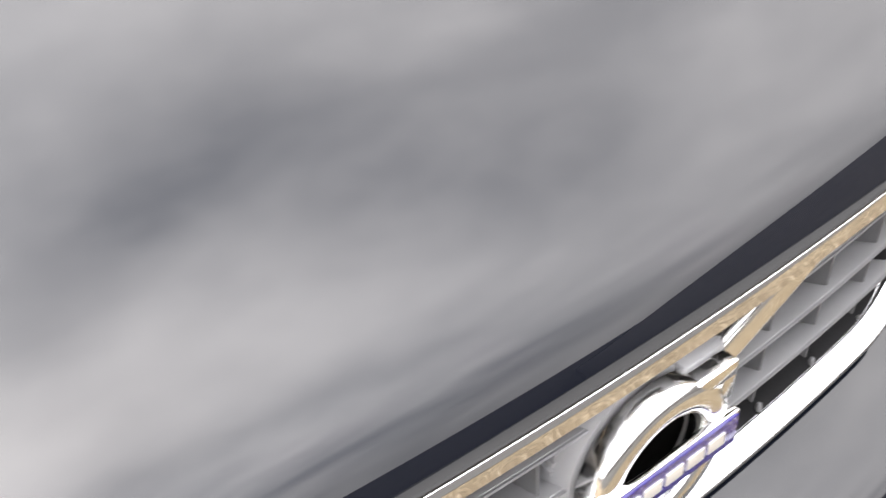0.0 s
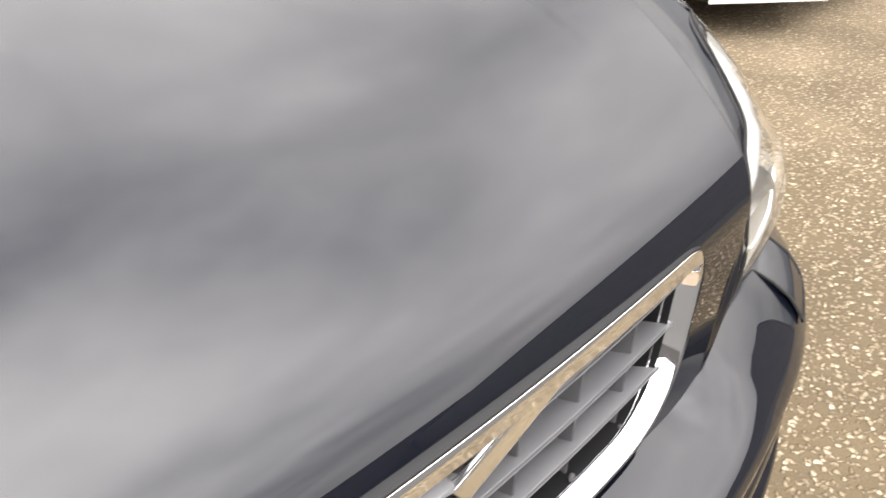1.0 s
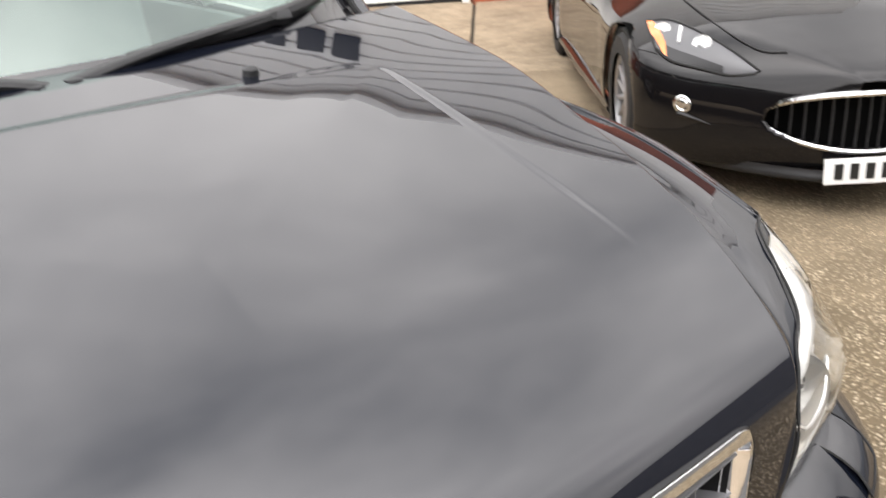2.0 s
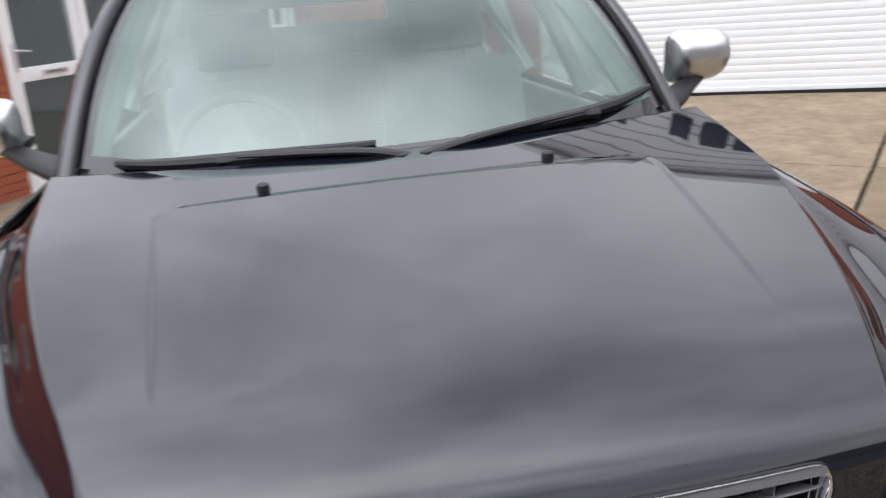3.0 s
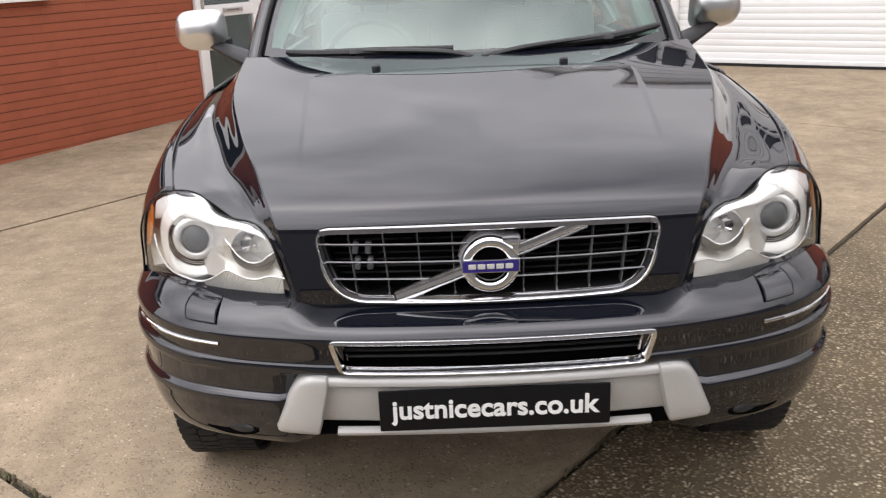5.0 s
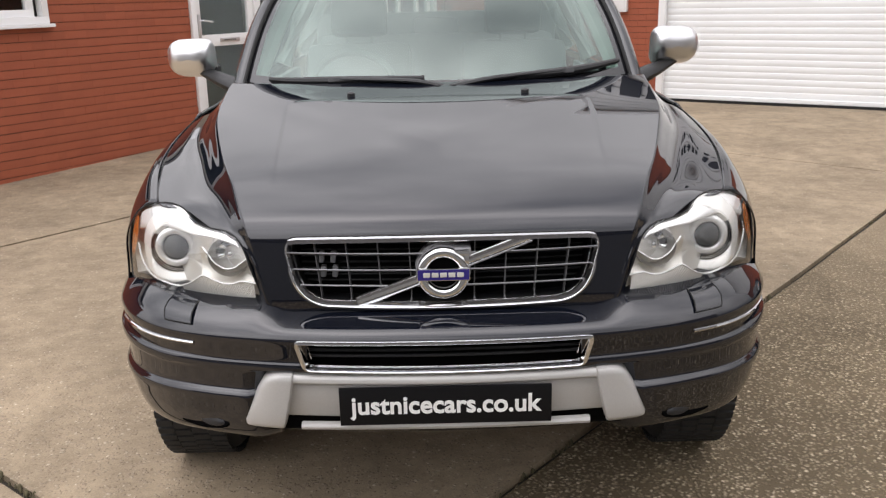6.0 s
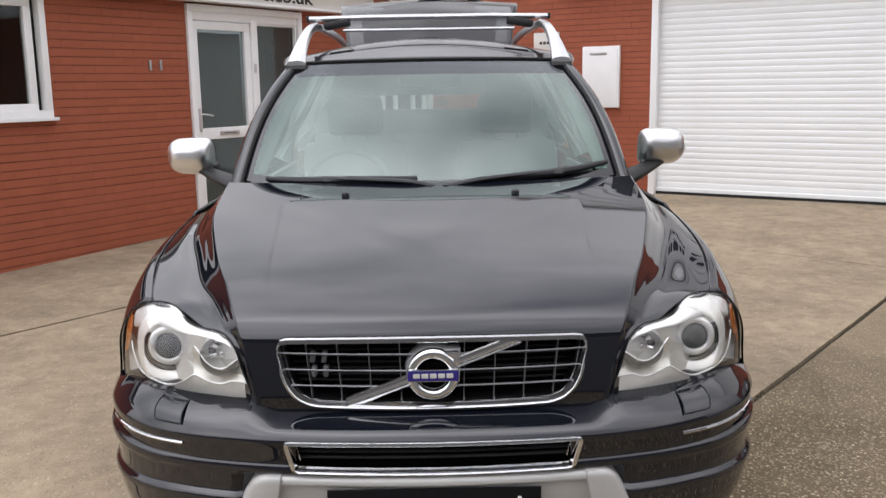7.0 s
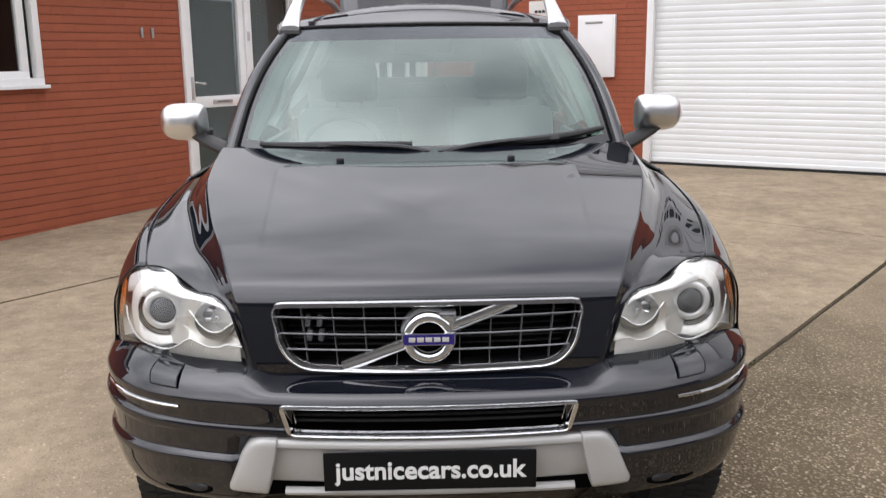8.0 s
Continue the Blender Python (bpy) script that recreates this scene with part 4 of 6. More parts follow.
for f0, f1 in ((0.0, 0.4), (0.615, 1.0)):
    part("diagonal_bar", diagonal_bar(f0, f1), BRIGHT, grille, "satin chrome diagonal bar")
BZ, BY = 0.877, 0.064
badge_at = Matrix.Translation((0.002, BY, BZ)) @ pose(0, 0, 0, 90)
badge = part("badge_ring", lathe([(0.0415, -0.014), (0.0415, 0.0), (0.0435, 0.003), (0.048, 0.0046), (0.053, 0.005), (0.058, 0.0045), (0.0625, 0.0025), (0.0645, -0.001), (0.0645, -0.016)], 48, badge_at), BRIGHT, grille,
             "chrome ring badge with dark blue cross band")
part("badge_base", lathe([(0.04, -0.016), (0.066, -0.02), (0.068, -0.03), (0.07, -0.07)], 48, badge_at), SLAT, badge)
# black disc: shade inside the badge ring, painted on
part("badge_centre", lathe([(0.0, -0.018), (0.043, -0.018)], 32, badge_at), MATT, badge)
for k in range(28):
    a = math.pi * (0.06 + 0.88 * k / 27)
    part("rib", boxed((0.002 + 0.069 * math.cos(a), BY + 0.048, BZ + 0.069 * math.sin(a)), (0.0035, 0.03, 0.0035)), SLAT, badge)
arrow = bmesh.new()
box(arrow, (0.047, BY + 0.004, BZ + 0.052), (0.036, 0.014, 0.013), pose(0, 0, 0, 0, 0, 0), 0.0015)
box(arrow, (0.0585, BY + 0.004, BZ + 0.042), (0.013, 0.0138, 0.034), None, 0.0015)
part("arrow_block", boxed((0.05, BY + 0.035, BZ + 0.05), (0.04, 0.046, 0.022), None, 0.003), SLAT, badge)
part("badge_arrow", arrow, BRIGHT, badge)
band = part("badge_band", boxed((0.002, BY - 0.006, BZ), (0.13, 0.006, 0.031), None, 0.0015), CHROME, badge)
part("band_face", boxed((0.002, BY - 0.0095, BZ), (0.125, 0.002, 0.0265)), BLUE, band, "dark blue enamel")
for k in range(5):
    part("mark", boxed((0.002 + (k - 2) * 0.0205, BY - 0.0108, BZ), (0.0165, 0.0016, 0.0115), None, 0.0007), TROUGH, band)

# lower intake
I_OUT = rounded_outline(0.368, 0.345, 0.7345, 0.654, 0.02, n=10, bow_top=0.0, bow_bot=-0.004)
intake_mesh = chrome_frame(I_OUT, lambda x, z: -0.02 + 0.15 * x * x, (0.0095, 0.004, 0.011), (0.001, 0.0085, 0.016), (0.02, 0.018, 0.026), (0.0012, 0.0, 0.0005))
intake = part("intake_frame", intake_mesh, CHROME, car, "polished chrome lower intake frame")
# black sheet painted for the shade deep in the intake
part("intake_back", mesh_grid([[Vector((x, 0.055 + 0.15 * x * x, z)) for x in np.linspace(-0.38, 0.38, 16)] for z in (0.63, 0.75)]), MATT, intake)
for z in (0.698, 0.683):
    part("intake_blade", tube([(x, 0.02 + 0.15 * x * x, z) for x in np.linspace(-0.34, 0.34, 16)], 0.006, 6, squash=0.6), BLACK, intake)
for s in (-1, 1):
    part("intake_bolt", lathe([(0, 0.004), (0.01, 0.003), (0.012, -0.02)], 12, Matrix.Translation((0.343 * s, 0.022, 0.69)) @ pose(0, 0, 0, 90)), CHROME, intake)

# skid plate
def skid_y(x):
    return -0.02 + 0.17 * x * x


def swept(profile, x0, x1, n=40):
    rows_s = [[Vector((x, skid_y(x) + d, z)) for z, d in profile] for x in np.linspace(x0, x1, n)]
    bm = mesh_grid(rows_s, close_u=True)
    for r in (rows_s[0], rows_s[-1]):
        bm.faces.new([min(bm.verts, key=lambda v: (v.co - q).length_squared) for q in r])
    bmesh.ops.recalc_face_normals(bm, faces=bm.faces)
    return bm


skid_plate = part("skid_plate", swept([(0.645, 0.03), (0.644, 0.012), (0.640, 0.004), (0.632, 0.0), (0.624, 0.001), (0.619, 0.007), (0.616, 0.02), (0.62, 0.04)], -0.418, 0.418), SKID, car,
                  "satin silver painted skid plate")
part("skid_panel", swept([(0.622, 0.022), (0.618, 0.02), (0.528, 0.03), (0.521, 0.036), (0.519, 0.06), (0.62, 0.06)], -0.4, 0.4), SKID, skid_plate)
for s in (-1, 1):
    rows_w = []
    for z, xi, xo, back in ((0.647, 0.372, 0.405, 0.05), (0.647, 0.372, 0.41, 0.014), (0.6435, 0.372, 0.426, 0.004), (0.637, 0.372, 0.439, 0.0), (0.625, 0.373, 0.452, 0.0), (0.6, 0.378, 0.468, 0.0),
                            (0.55, 0.389, 0.49, 0.0), (0.512, 0.398, 0.505, 0.0), (0.502, 0.401, 0.505, 0.004), (0.497, 0.403, 0.502, 0.012), (0.497, 0.403, 0.5, 0.05)):
        front = [(xi, 0.05), (xi, 0.008), (xi + 0.003, 0.002), (xi + 0.008, 0.0), ((xi + xo) / 2, -0.001), (xo - 0.02, 0.0), (xo - 0.01, 0.003), (xo - 0.003, 0.01), (xo, 0.022), (xo, 0.07)]
        rows_w.append([Vector((x * s, -0.004 + 0.24 * (x - 0.378) + d + back, z)) for x, d in front])
    wd = mesh_grid(rows_w)
    bmesh.ops.recalc_face_normals(wd, faces=wd.faces)
    part("skid_wing", wd, SKID, skid_plate)
part("lower_lip", tube([(x, 0.012 + 0.1 * x * x, 0.5) for x in np.linspace(-0.36, 0.36, 20)], 0.012, 8, squash=0.9), SKID, skid_plate)
# black block whose colour stands for shade in the lower slot
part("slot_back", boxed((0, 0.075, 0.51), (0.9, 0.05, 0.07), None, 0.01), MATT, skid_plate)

# black dealer plate
plate = part("number_plate", boxed((0, -0.012, 0.565), (0.52, 0.008, 0.101), pose(0, 0, 0, 2), 0.003), PLATE, car, "black plate with white web address")
lettering("lettering", "justnicecars.co.uk", 0.066, pose(0, -0.0172, 0.566, 92), LETTER, plate, 0.001, width=0.47, bold=0.0015)

# chrome strips and washer covers on the bumper
def on_bumper(u, h, off):
    return bumper_point(u, h, off)


for s in (-1, 1):
    pts = []
    for k in range(22):
        u = 0.5 + 0.32 * k / 21
        hh = 0.709 - 0.006 * (k / 21)
        o = 0.0135
        p = on_bumper(u, hh, o)
        pts.append((p.x * s, p.y, p.z))
    part("chrome_strip", tube(pts, 0.0045, 8), CHROME, car, "thin chrome bumper strip")
    line = []
    cover = []
    for i, hh in enumerate(np.linspace(0.755, 0.798, 9)):
        o = np.interp(hh, [0.747, 0.762, 0.776, 0.79, 0.80], [0.009, 0.0, -0.014, -0.04, -0.075]) + 0.003
        u0, u1 = 0.508 + 0.02 * i / 8, 0.592 + 0.04 * i / 8
        r = []
        for k in range(9):
            p = on_bumper(u0 + (u1 - u0) * k / 8, hh, o)
            r.append(Vector((p.x * s, p.y, p.z)))
        cover.append(r)
    c = part("washer_cover", mesh_grid(cover, flip=s < 0), PAINT, car, "flush headlamp washer cover")
    edge = cover[0] + [r[-1] for r in cover[1:]]
    rim = [r[0] for r in cover[::-1]] + cover[0][1:] + [r[-1] for r in cover[1:]]
    part("cover_gap", tube(rim, 0.0018, 5), SEAL, c)
    # the fog recess is a black disc, its shade painted
    fog = lathe([(0.0, 0.0), (0.045, 0.0), (0.055, -0.004), (0.06, -0.02)], 24, Matrix.Translation((0.64 * s, 0.105, 0.492)) @ pose(0, 0, 0, 80, 0, 28 * s) @ Matrix.Diagonal((1.7, 0.5, 1, 1)))
    part("fog_recess", fog, MATT, car)
    part("fog_lamp", lathe([(0.0, 0.012), (0.02, 0.01), (0.03, 0.0)], 16, Matrix.Translation((0.6 * s, 0.09, 0.49)) @ pose(0, 0, 0, 80, 0, 28 * s) @ Matrix.Diagonal((1.6, 0.6, 1, 1))), FOG, car)

from mathutils.bvhtree import BVHTree

# headlamps
HL = [(0.46, 0.112, 0.8), (0.477, 0.1, 0.888), (0.494, 0.113, 0.936), (0.512, 0.127, 0.96), (0.543, 0.152, 0.973), (0.593, 0.182, 0.976), (0.634, 0.22, 0.982),
      (0.658, 0.255, 0.996), (0.685, 0.29, 1.006), (0.725, 0.33, 1.008), (0.77, 0.362, 1.002), (0.805, 0.385, 0.99), (0.845, 0.415, 0.965), (0.873, 0.44, 0.92),
      (0.886, 0.445, 0.86), (0.884, 0.435, 0.805), (0.868, 0.405, 0.778), (0.8, 0.325, 0.77), (0.72, 0.25, 0.776), (0.62, 0.18, 0.786), (0.54, 0.14, 0.793)]


def closed_dense(pts, n):
    k = len(pts)
    ring = pts[-2:] + pts + pts[:3]
    total = []
    for i in range(k):
        seg = ring[i + 1:i + 5]
        m = n // k
        for j in range(m):
            f = j / m
            pa, a, b, pb = (np.array(q, float) for q in seg)
            total.append(0.5 * (2 * a + (b - pa) * f + (2 * pa - 5 * a + 4 * b - pb) * f * f + (3 * a - pa - 3 * b + pb) * f ** 3))
    return total


LAMP_C = np.array((0.665, 0.215, 0.885))
LAMP_N = np.array((0.42, -0.88, 0.24))
LAMP_N = LAMP_N / np.linalg.norm(LAMP_N)


def lamp_shell(bulge, push, rim_in=1.0, n=126, rings=9):
    out = closed_dense(HL, n)
    rows_l = []
    for k in range(rings):
        f = 1 - k / (rings - 1)
        h = (1 - f * f)
        rows_l.append([Vector(LAMP_C + (p - LAMP_C) * f * rim_in + LAMP_N * (bulge * h - push)) for p in out])
    return rows_l


def mirrored(rows_m, s):
    return [[Vector((p[0] * s, p[1], p[2])) for p in r] for r in rows_m]


def lamp_point(u, w, d):
    # a place in the lamp: u across, w up, d out of it, from its middle
    right = np.array((0.9, 0.43, 0.0)) / math.hypot(0.9, 0.43)
    up = np.cross(right, LAMP_N) * -1
    up = up if up[2] > 0 else -up
    return LAMP_C + right * u + up * w + LAMP_N * d


def lamp_frame(u, w, d, turn=0.0, s=1):
    axis = np.array((0.12, -0.99, 0.05))
    axis = axis / np.linalg.norm(axis)
    c = lamp_point(u, w, d)
    z = Vector((axis[0] * s, axis[1], axis[2]))
    x = Vector((1, 0, 0))
    y = z.cross(x).normalized()
    x = y.cross(z)
    m = Matrix((x, y, z)).transposed().to_4x4()
    m.translation = Vector((c[0] * s, c[1], c[2]))
    return m


def lamp_cover_tree():
    rows_c = lamp_shell(0.054, 0.0)
    bm = mesh_grid(rows_c, close_u=True)
    bmesh.ops.remove_doubles(bm, verts=bm.verts, dist=1e-5)
    tree = BVHTree.FromBMesh(bm)
    bm.free()
    return tree


LAMP_TREE = lamp_cover_tree()


def lamp_xz(x, z, deep):
    # a place behind the clear cover, straight back from its face
    hit_at, _, _, _ = LAMP_TREE.ray_cast(Vector((x, -0.5, z)), Vector((0, 1, 0)))
    for k in range(1, 30):
        if hit_at:
            break
        q = LAMP_C * (0.01 * k) + np.array((x, 0, z)) * (1 - 0.01 * k)
        hit_at, _, _, _ = LAMP_TREE.ray_cast(Vector((q[0], -0.5, q[2])), Vector((0, 1, 0)))
    return Vector((hit_at.x, hit_at.y + deep, hit_at.z))


def under_cover(bm, s, gap=0.007):
    # keep what is inside the lamp behind its clear cover
    n, c = Vector(LAMP_N), Vector(LAMP_C)
    for v in bm.verts:
        p = Vector((v.co.x * s, v.co.y, v.co.z))
        for k in range(40):
            q = c + (p - c) * (1 - 0.02 * k)
            hit_at, _, _, dist = LAMP_TREE.ray_cast(q - n * 0.3, n)
            if hit_at:
                if dist < 0.3 + gap:
                    q = hit_at - n * gap
                v.co = (q.x * s, q.y, q.z)
                break
    return bm


def headlamp(s):
    def tidy(rows_m):
        bm = mesh_grid(mirrored(rows_m, s), close_u=True, flip=s > 0)
        bmesh.ops.remove_doubles(bm, verts=bm.verts, dist=1e-5)
        return bm
    lamp = part("headlamp", tidy(lamp_shell(-0.012, 0.018, 0.99)), LAMP_GREY, car, "clear headlamp with silver housing and projector lens")
    rim_o, rim_i = lamp_shell(0.0, 0.004, 1.01)[0], lamp_shell(0.0, 0.04)[0]
    part("lamp_edge", tidy([rim_o, rim_i]), BLACK, lamp)
    seal = [Vector((p[0] * s, p[1], p[2])) for p in lamp_shell(0.0, 0.002, 1.012)[0]]
    part("lamp_seal", tube(seal, 0.002, 6, closed=True), SEAL, lamp)
    # projector with rings
    main = lamp_frame(0.056, 0.036, -0.022, s=s) @ Matrix.Diagonal((1.12, 1.12, 1, 1))
    main.translation.z -= 0.009
    part("projector_lens", lathe([(0.0, 0.018), (0.007, 0.0177), (0.014, 0.0165), (0.02, 0.0143), (0.025, 0.011), (0.029, 0.007), (0.031, 0.003), (0.031, -0.01)], 64, main), BULB, lamp, "dark glass projector lens", smooth="all")
    at = main.translation

    def dish(profile, smooth="all"):
        # rings round the projector, kept behind the cover
        rows_d = []
        for r, h in profile:
            row = []
            for a in np.linspace(0, 2 * math.pi, 73)[:-1]:
                q = lamp_xz(at.x * s + r * math.cos(a), at.z + r * math.sin(a), 0.006)
                row.append(Vector((q.x * s, max(q.y, at.y - h), q.z)))
            rows_d.append(row)
        return mesh_grid([list(c) + [c[0]] for c in rows_d], flip=s < 0)
    part("projector_ring", dish([(0.0345, -0.015), (0.0352, 0.004), (0.0365, 0.007), (0.044, 0.0075), (0.0515, 0.006), (0.0535, 0.001), (0.054, -0.016)]), HOUSING, lamp, smooth="all")
    steps = [(0.054, -0.016)]
    for k in range(4):
        steps += [(0.0542 + 0.0036 * k, -0.015 + 0.004 * k), (0.0572 + 0.0036 * k, -0.0145 + 0.004 * k)]
    part("stepped_reflector", dish(steps), TROUGH, lamp, smooth=False)
    # black arcs of uneven width paint the dark reflections round the projector
    for k in range(4):
        r, h = 0.0565 + 0.0036 * k, -0.011 + 0.004 * k
        ring_pts = []
        for a in np.linspace(radians(146), radians(394), 40):
            q = lamp_xz(at.x * s + r * math.cos(a), at.z + r * math.sin(a), 0.007)
            ring_pts.append(Vector((q.x * s, max(q.y, at.y - h), q.z)))
        part("dark_trim_ring", tube(ring_pts, lambda t, k=k: (0.0022 - 0.0002 * k) * (0.5 + 0.6 * abs(math.cos(5 * t + k)) ), 5), BLACK, lamp)
    part("outer_bowl", dish([(0.069, -0.002), (0.073, 0.003), (0.08, 0.008), (0.088, 0.013), (0.094, 0.015), (0.098, 0.013), (0.1, 0.0)]), BOWL, lamp, smooth="all")
    # inner reflector with bulb and facets under the brow
    inner = lamp_frame(0, 0, 0, s=s)
    seat_at = lamp_xz(0.531, 0.916, 0.034)
    inner.translation = Vector((seat_at.x * s, seat_at.y, seat_at.z))
    part("inner_bowl", under_cover(lathe([(0.0, -0.03), (0.02, -0.026), (0.04, -0.01), (0.05, 0.006), (0.053, 0.02), (0.055, 0.0)], 32, inner), s), GREY_BOWL, lamp)
    # black and chrome facets by turns, the bowl's dark and bright reflections painted in
    for k in range(9):
        a = radians(-15 + 26 * k)
        r = 0.031
        at = inner @ Vector((r * math.cos(a), r * math.sin(a), -0.012))
        facet = boxed(at, (0.018, 0.016 if k % 2 else 0.009, 0.012), inner.to_3x3().to_4x4() @ pose(0, 0, 0, 0, 0, math.degrees(a)) @ pose(0, 0, 0, 0, -40, 0), 0.002)
        part("reflector_facet", under_cover(facet, s), BLACK if k % 2 else CHROME, lamp)
    part("bulb", lathe([(0.0, 0.008), (0.006, 0.006), (0.009, -0.002), (0.009, -0.03)], 16, inner), CHROME, lamp)
    # brow: the smooth silver upper housing, ending in a lip over the bowls
    brow = [[], [], [], [], [], []]
    for x in np.linspace(0.503, 0.826, 40):
        lip = np.interp(x, [0.503, 0.52, 0.556, 0.594, 0.634, 0.678, 0.724, 0.772, 0.826], [0.935, 0.945, 0.954, 0.957, 0.957, 0.961, 0.962, 0.952, 0.93])
        top = np.interp(x, [0.494, 0.512, 0.543, 0.593, 0.634, 0.658, 0.685, 0.725, 0.77, 0.805, 0.845], [0.934, 0.957, 0.971, 0.975, 0.981, 0.993, 1.003, 1.005, 0.999, 0.987, 0.962]) - 0.004
        top = max(top, lip + 0.003)
        edge = lamp_xz(x, lip, 0.01)
        brow[0].append(edge + Vector((0, 0.045, 0.006)))
        brow[1].append(edge + Vector((0, 0.004, 0)))
        for k in range(4):
            brow[2 + k].append(lamp_xz(x, lip + 0.002 + (top - lip - 0.002) * k / 3, 0.008))
    part("brow", mesh_grid(mirrored(brow, s), flip=s > 0), HOUSING, lamp, "smooth silver upper trim", smooth="all")
    # stepped lower trim: a ledge, a shallow trough below it and ribs at the foot
    xs1, zs1 = [0.478, 0.487, 0.501, 0.521, 0.546, 0.57, 0.585, 0.6], [0.912, 0.909, 0.9, 0.887, 0.886, 0.901, 0.92, 0.935]
    xs2, zs2 = [0.466, 0.503, 0.526, 0.552, 0.582, 0.607, 0.643, 0.684, 0.728, 0.776, 0.819, 0.836], [0.847, 0.852, 0.844, 0.843, 0.853, 0.861, 0.837, 0.817, 0.817, 0.825, 0.85, 0.889]
    ledge = [lamp_xz(x, z, 0.012) for x, z in dense([(x, z) for x, z in zip(xs1, zs1)], 40)]
    part("trim_wave", tube(mirrored([ledge], s)[0], 0.0022, 6), HOUSING, lamp, "bright moulded ledge")
    lower = [lamp_xz(x, z, 0.011) for x, z in dense([(x, z) for x, z in zip(xs2, zs2)], 60)]
    part("trim_wave", tube(mirrored([lower], s)[0], 0.0026, 6), HOUSING, lamp, "bright moulded ledge")
    trough, ribs = [], []
    for f in np.linspace(0, 1, 8):
        trough.append([lamp_xz(x, np.interp(x, xs1, zs1) * (1 - f) + np.interp(x, xs2, zs2) * f, 0.013 + 0.022 * math.sin(math.pi * f)) for x in np.linspace(0.472, 0.61, 26)])
    part("trim_trough", mesh_grid(mirrored(trough, s), flip=s > 0), TROUGH, lamp, smooth="all")
    for m, f in enumerate(np.linspace(0, 1, 11)):
        ribs.append([lamp_xz(x, np.interp(x, xs2, zs2) * (1 - f) + np.interp(x, [0.46, 0.54, 0.62, 0.72], [0.804, 0.797, 0.79, 0.78]) * f, 0.01 + 0.0022 * ((k + m) % 2)) for k, x in enumerate(np.linspace(0.472, 0.675, 64))])
    part("fluted_reflector", mesh_grid(mirrored(ribs, s), flip=s > 0), RIBBED, lamp, smooth=False)
    rim = [p for p in closed_dense(HL, 126) if p[0] > 0.79 and 0.838 < p[2] < 0.964]
    rim.sort(key=lambda p: p[2])
    amber = []
    for k in range(7):
        amber.append([])
        for w, p in zip(np.linspace(0, 1, len(rim)), rim):
            f = 0.985 - (0.015 + 0.17 * math.sin(math.pi * (0.08 + 0.87 * w)) ** 0.7) * k / 6
            amber[-1].append(Vector(LAMP_C + (p - LAMP_C) * f + LAMP_N * (0.054 * (1 - f * f) - 0.006)))
    part("side_indicator", mesh_grid(mirrored(amber, s), flip=s > 0), AMBER, lamp, "amber side indicator")
    cover = part("lamp_cover", tidy(lamp_shell(0.054, 0.002, 1.012)), LENS, lamp, "clear cover", smooth="all")
    cover.visible_shadow = False


headlamp(-1)
headlamp(1)

# windscreen, pillars, roof
W_BASE = [(-0.70, 1.32, 1.235), (-0.5, 1.16, 1.225), (-0.25, 1.085, 1.222), (0, 1.06, 1.22), (0.25, 1.085, 1.222), (0.5, 1.16, 1.225), (0.70, 1.32, 1.235)]
W_TOP = [(-0.555, 1.92, 1.672), (-0.4, 1.85, 1.676), (-0.2, 1.81, 1.678), (0, 1.8, 1.679), (0.2, 1.81, 1.678), (0.4, 1.85, 1.676), (0.555, 1.92, 1.672)]


BORDER = 0.028  # black edge of the glass, as a share of its width


def screen_row(f, inset=0.0):
    b, t = dense(W_BASE, 41), dense(W_TOP, 41)
    out = []
    for k in range(41):
        u = k / 40
        u = inset + (1 - 2 * inset) * u
        p = catmull(b, u) * (1 - f) + catmull(t, u) * f
        bow = 0.05 * math.sin(math.pi * f)
        out.append(Vector((p[0] * (1 + 0.03 * math.sin(math.pi * f)), p[1] - bow * 0.55, p[2] + bow * 0.55)))
    return out


glass = part("windscreen", mesh_grid([screen_row(f, BORDER) for f in np.linspace(0.05, 0.84, 24)], flip=False), SCREEN, car, "green-tinted windscreen mirroring the clouds", smooth="all")
glass.visible_shadow = False
part("top_band", mesh_grid([screen_row(f, BORDER) for f in np.linspace(0.84, 0.985, 8)]), SHADE, glass, "dark tinted band", smooth="all")
for a, b in ((0.0, BORDER), (1 - BORDER, 1.0)):
    rows_f = []
    for f in np.linspace(0.0, 1.0, 24):
        full_row = [catmull([tuple(p) for p in screen_row(f)], a + (b - a) * k / 4) for k in range(5)]
        rows_f.append([Vector(p) for p in full_row])
    part("glass_border", mesh_grid(rows_f), FRIT, glass, "black glass border")
part("lower_border", mesh_grid([screen_row(f, BORDER) for f in np.linspace(-0.02, 0.05, 3)]), FRIT, glass)
part("upper_border", mesh_grid([screen_row(f, BORDER) for f in np.linspace(0.985, 1.0, 3)]), FRIT, glass)


def pillar(s):
    inner = [Vector(p) for p in (r[-1] if s > 0 else r[0] for r in (screen_row(f) for f in np.linspace(-0.1, 1, 18)))]
    offs = [(0.0, 0.004, 0.004), (0.012, -0.004, 0.016), (0.035, 0.01, 0.016), (0.055, 0.04, 0.0), (0.06, 0.09, -0.012)]
    rows_p = [[p + Vector((o[0] * s, o[1], o[2])) for o in offs] for p in inner]
    part("front_pillar", mesh_grid(rows_p, flip=s > 0), PAINT, car, smooth="all")
    part("pillar_seal", tube([p + Vector((0.004 * s, -0.002, 0.006)) for p in inner], 0.007, 6), SEAL, car)


pillar(-1)
pillar(1)


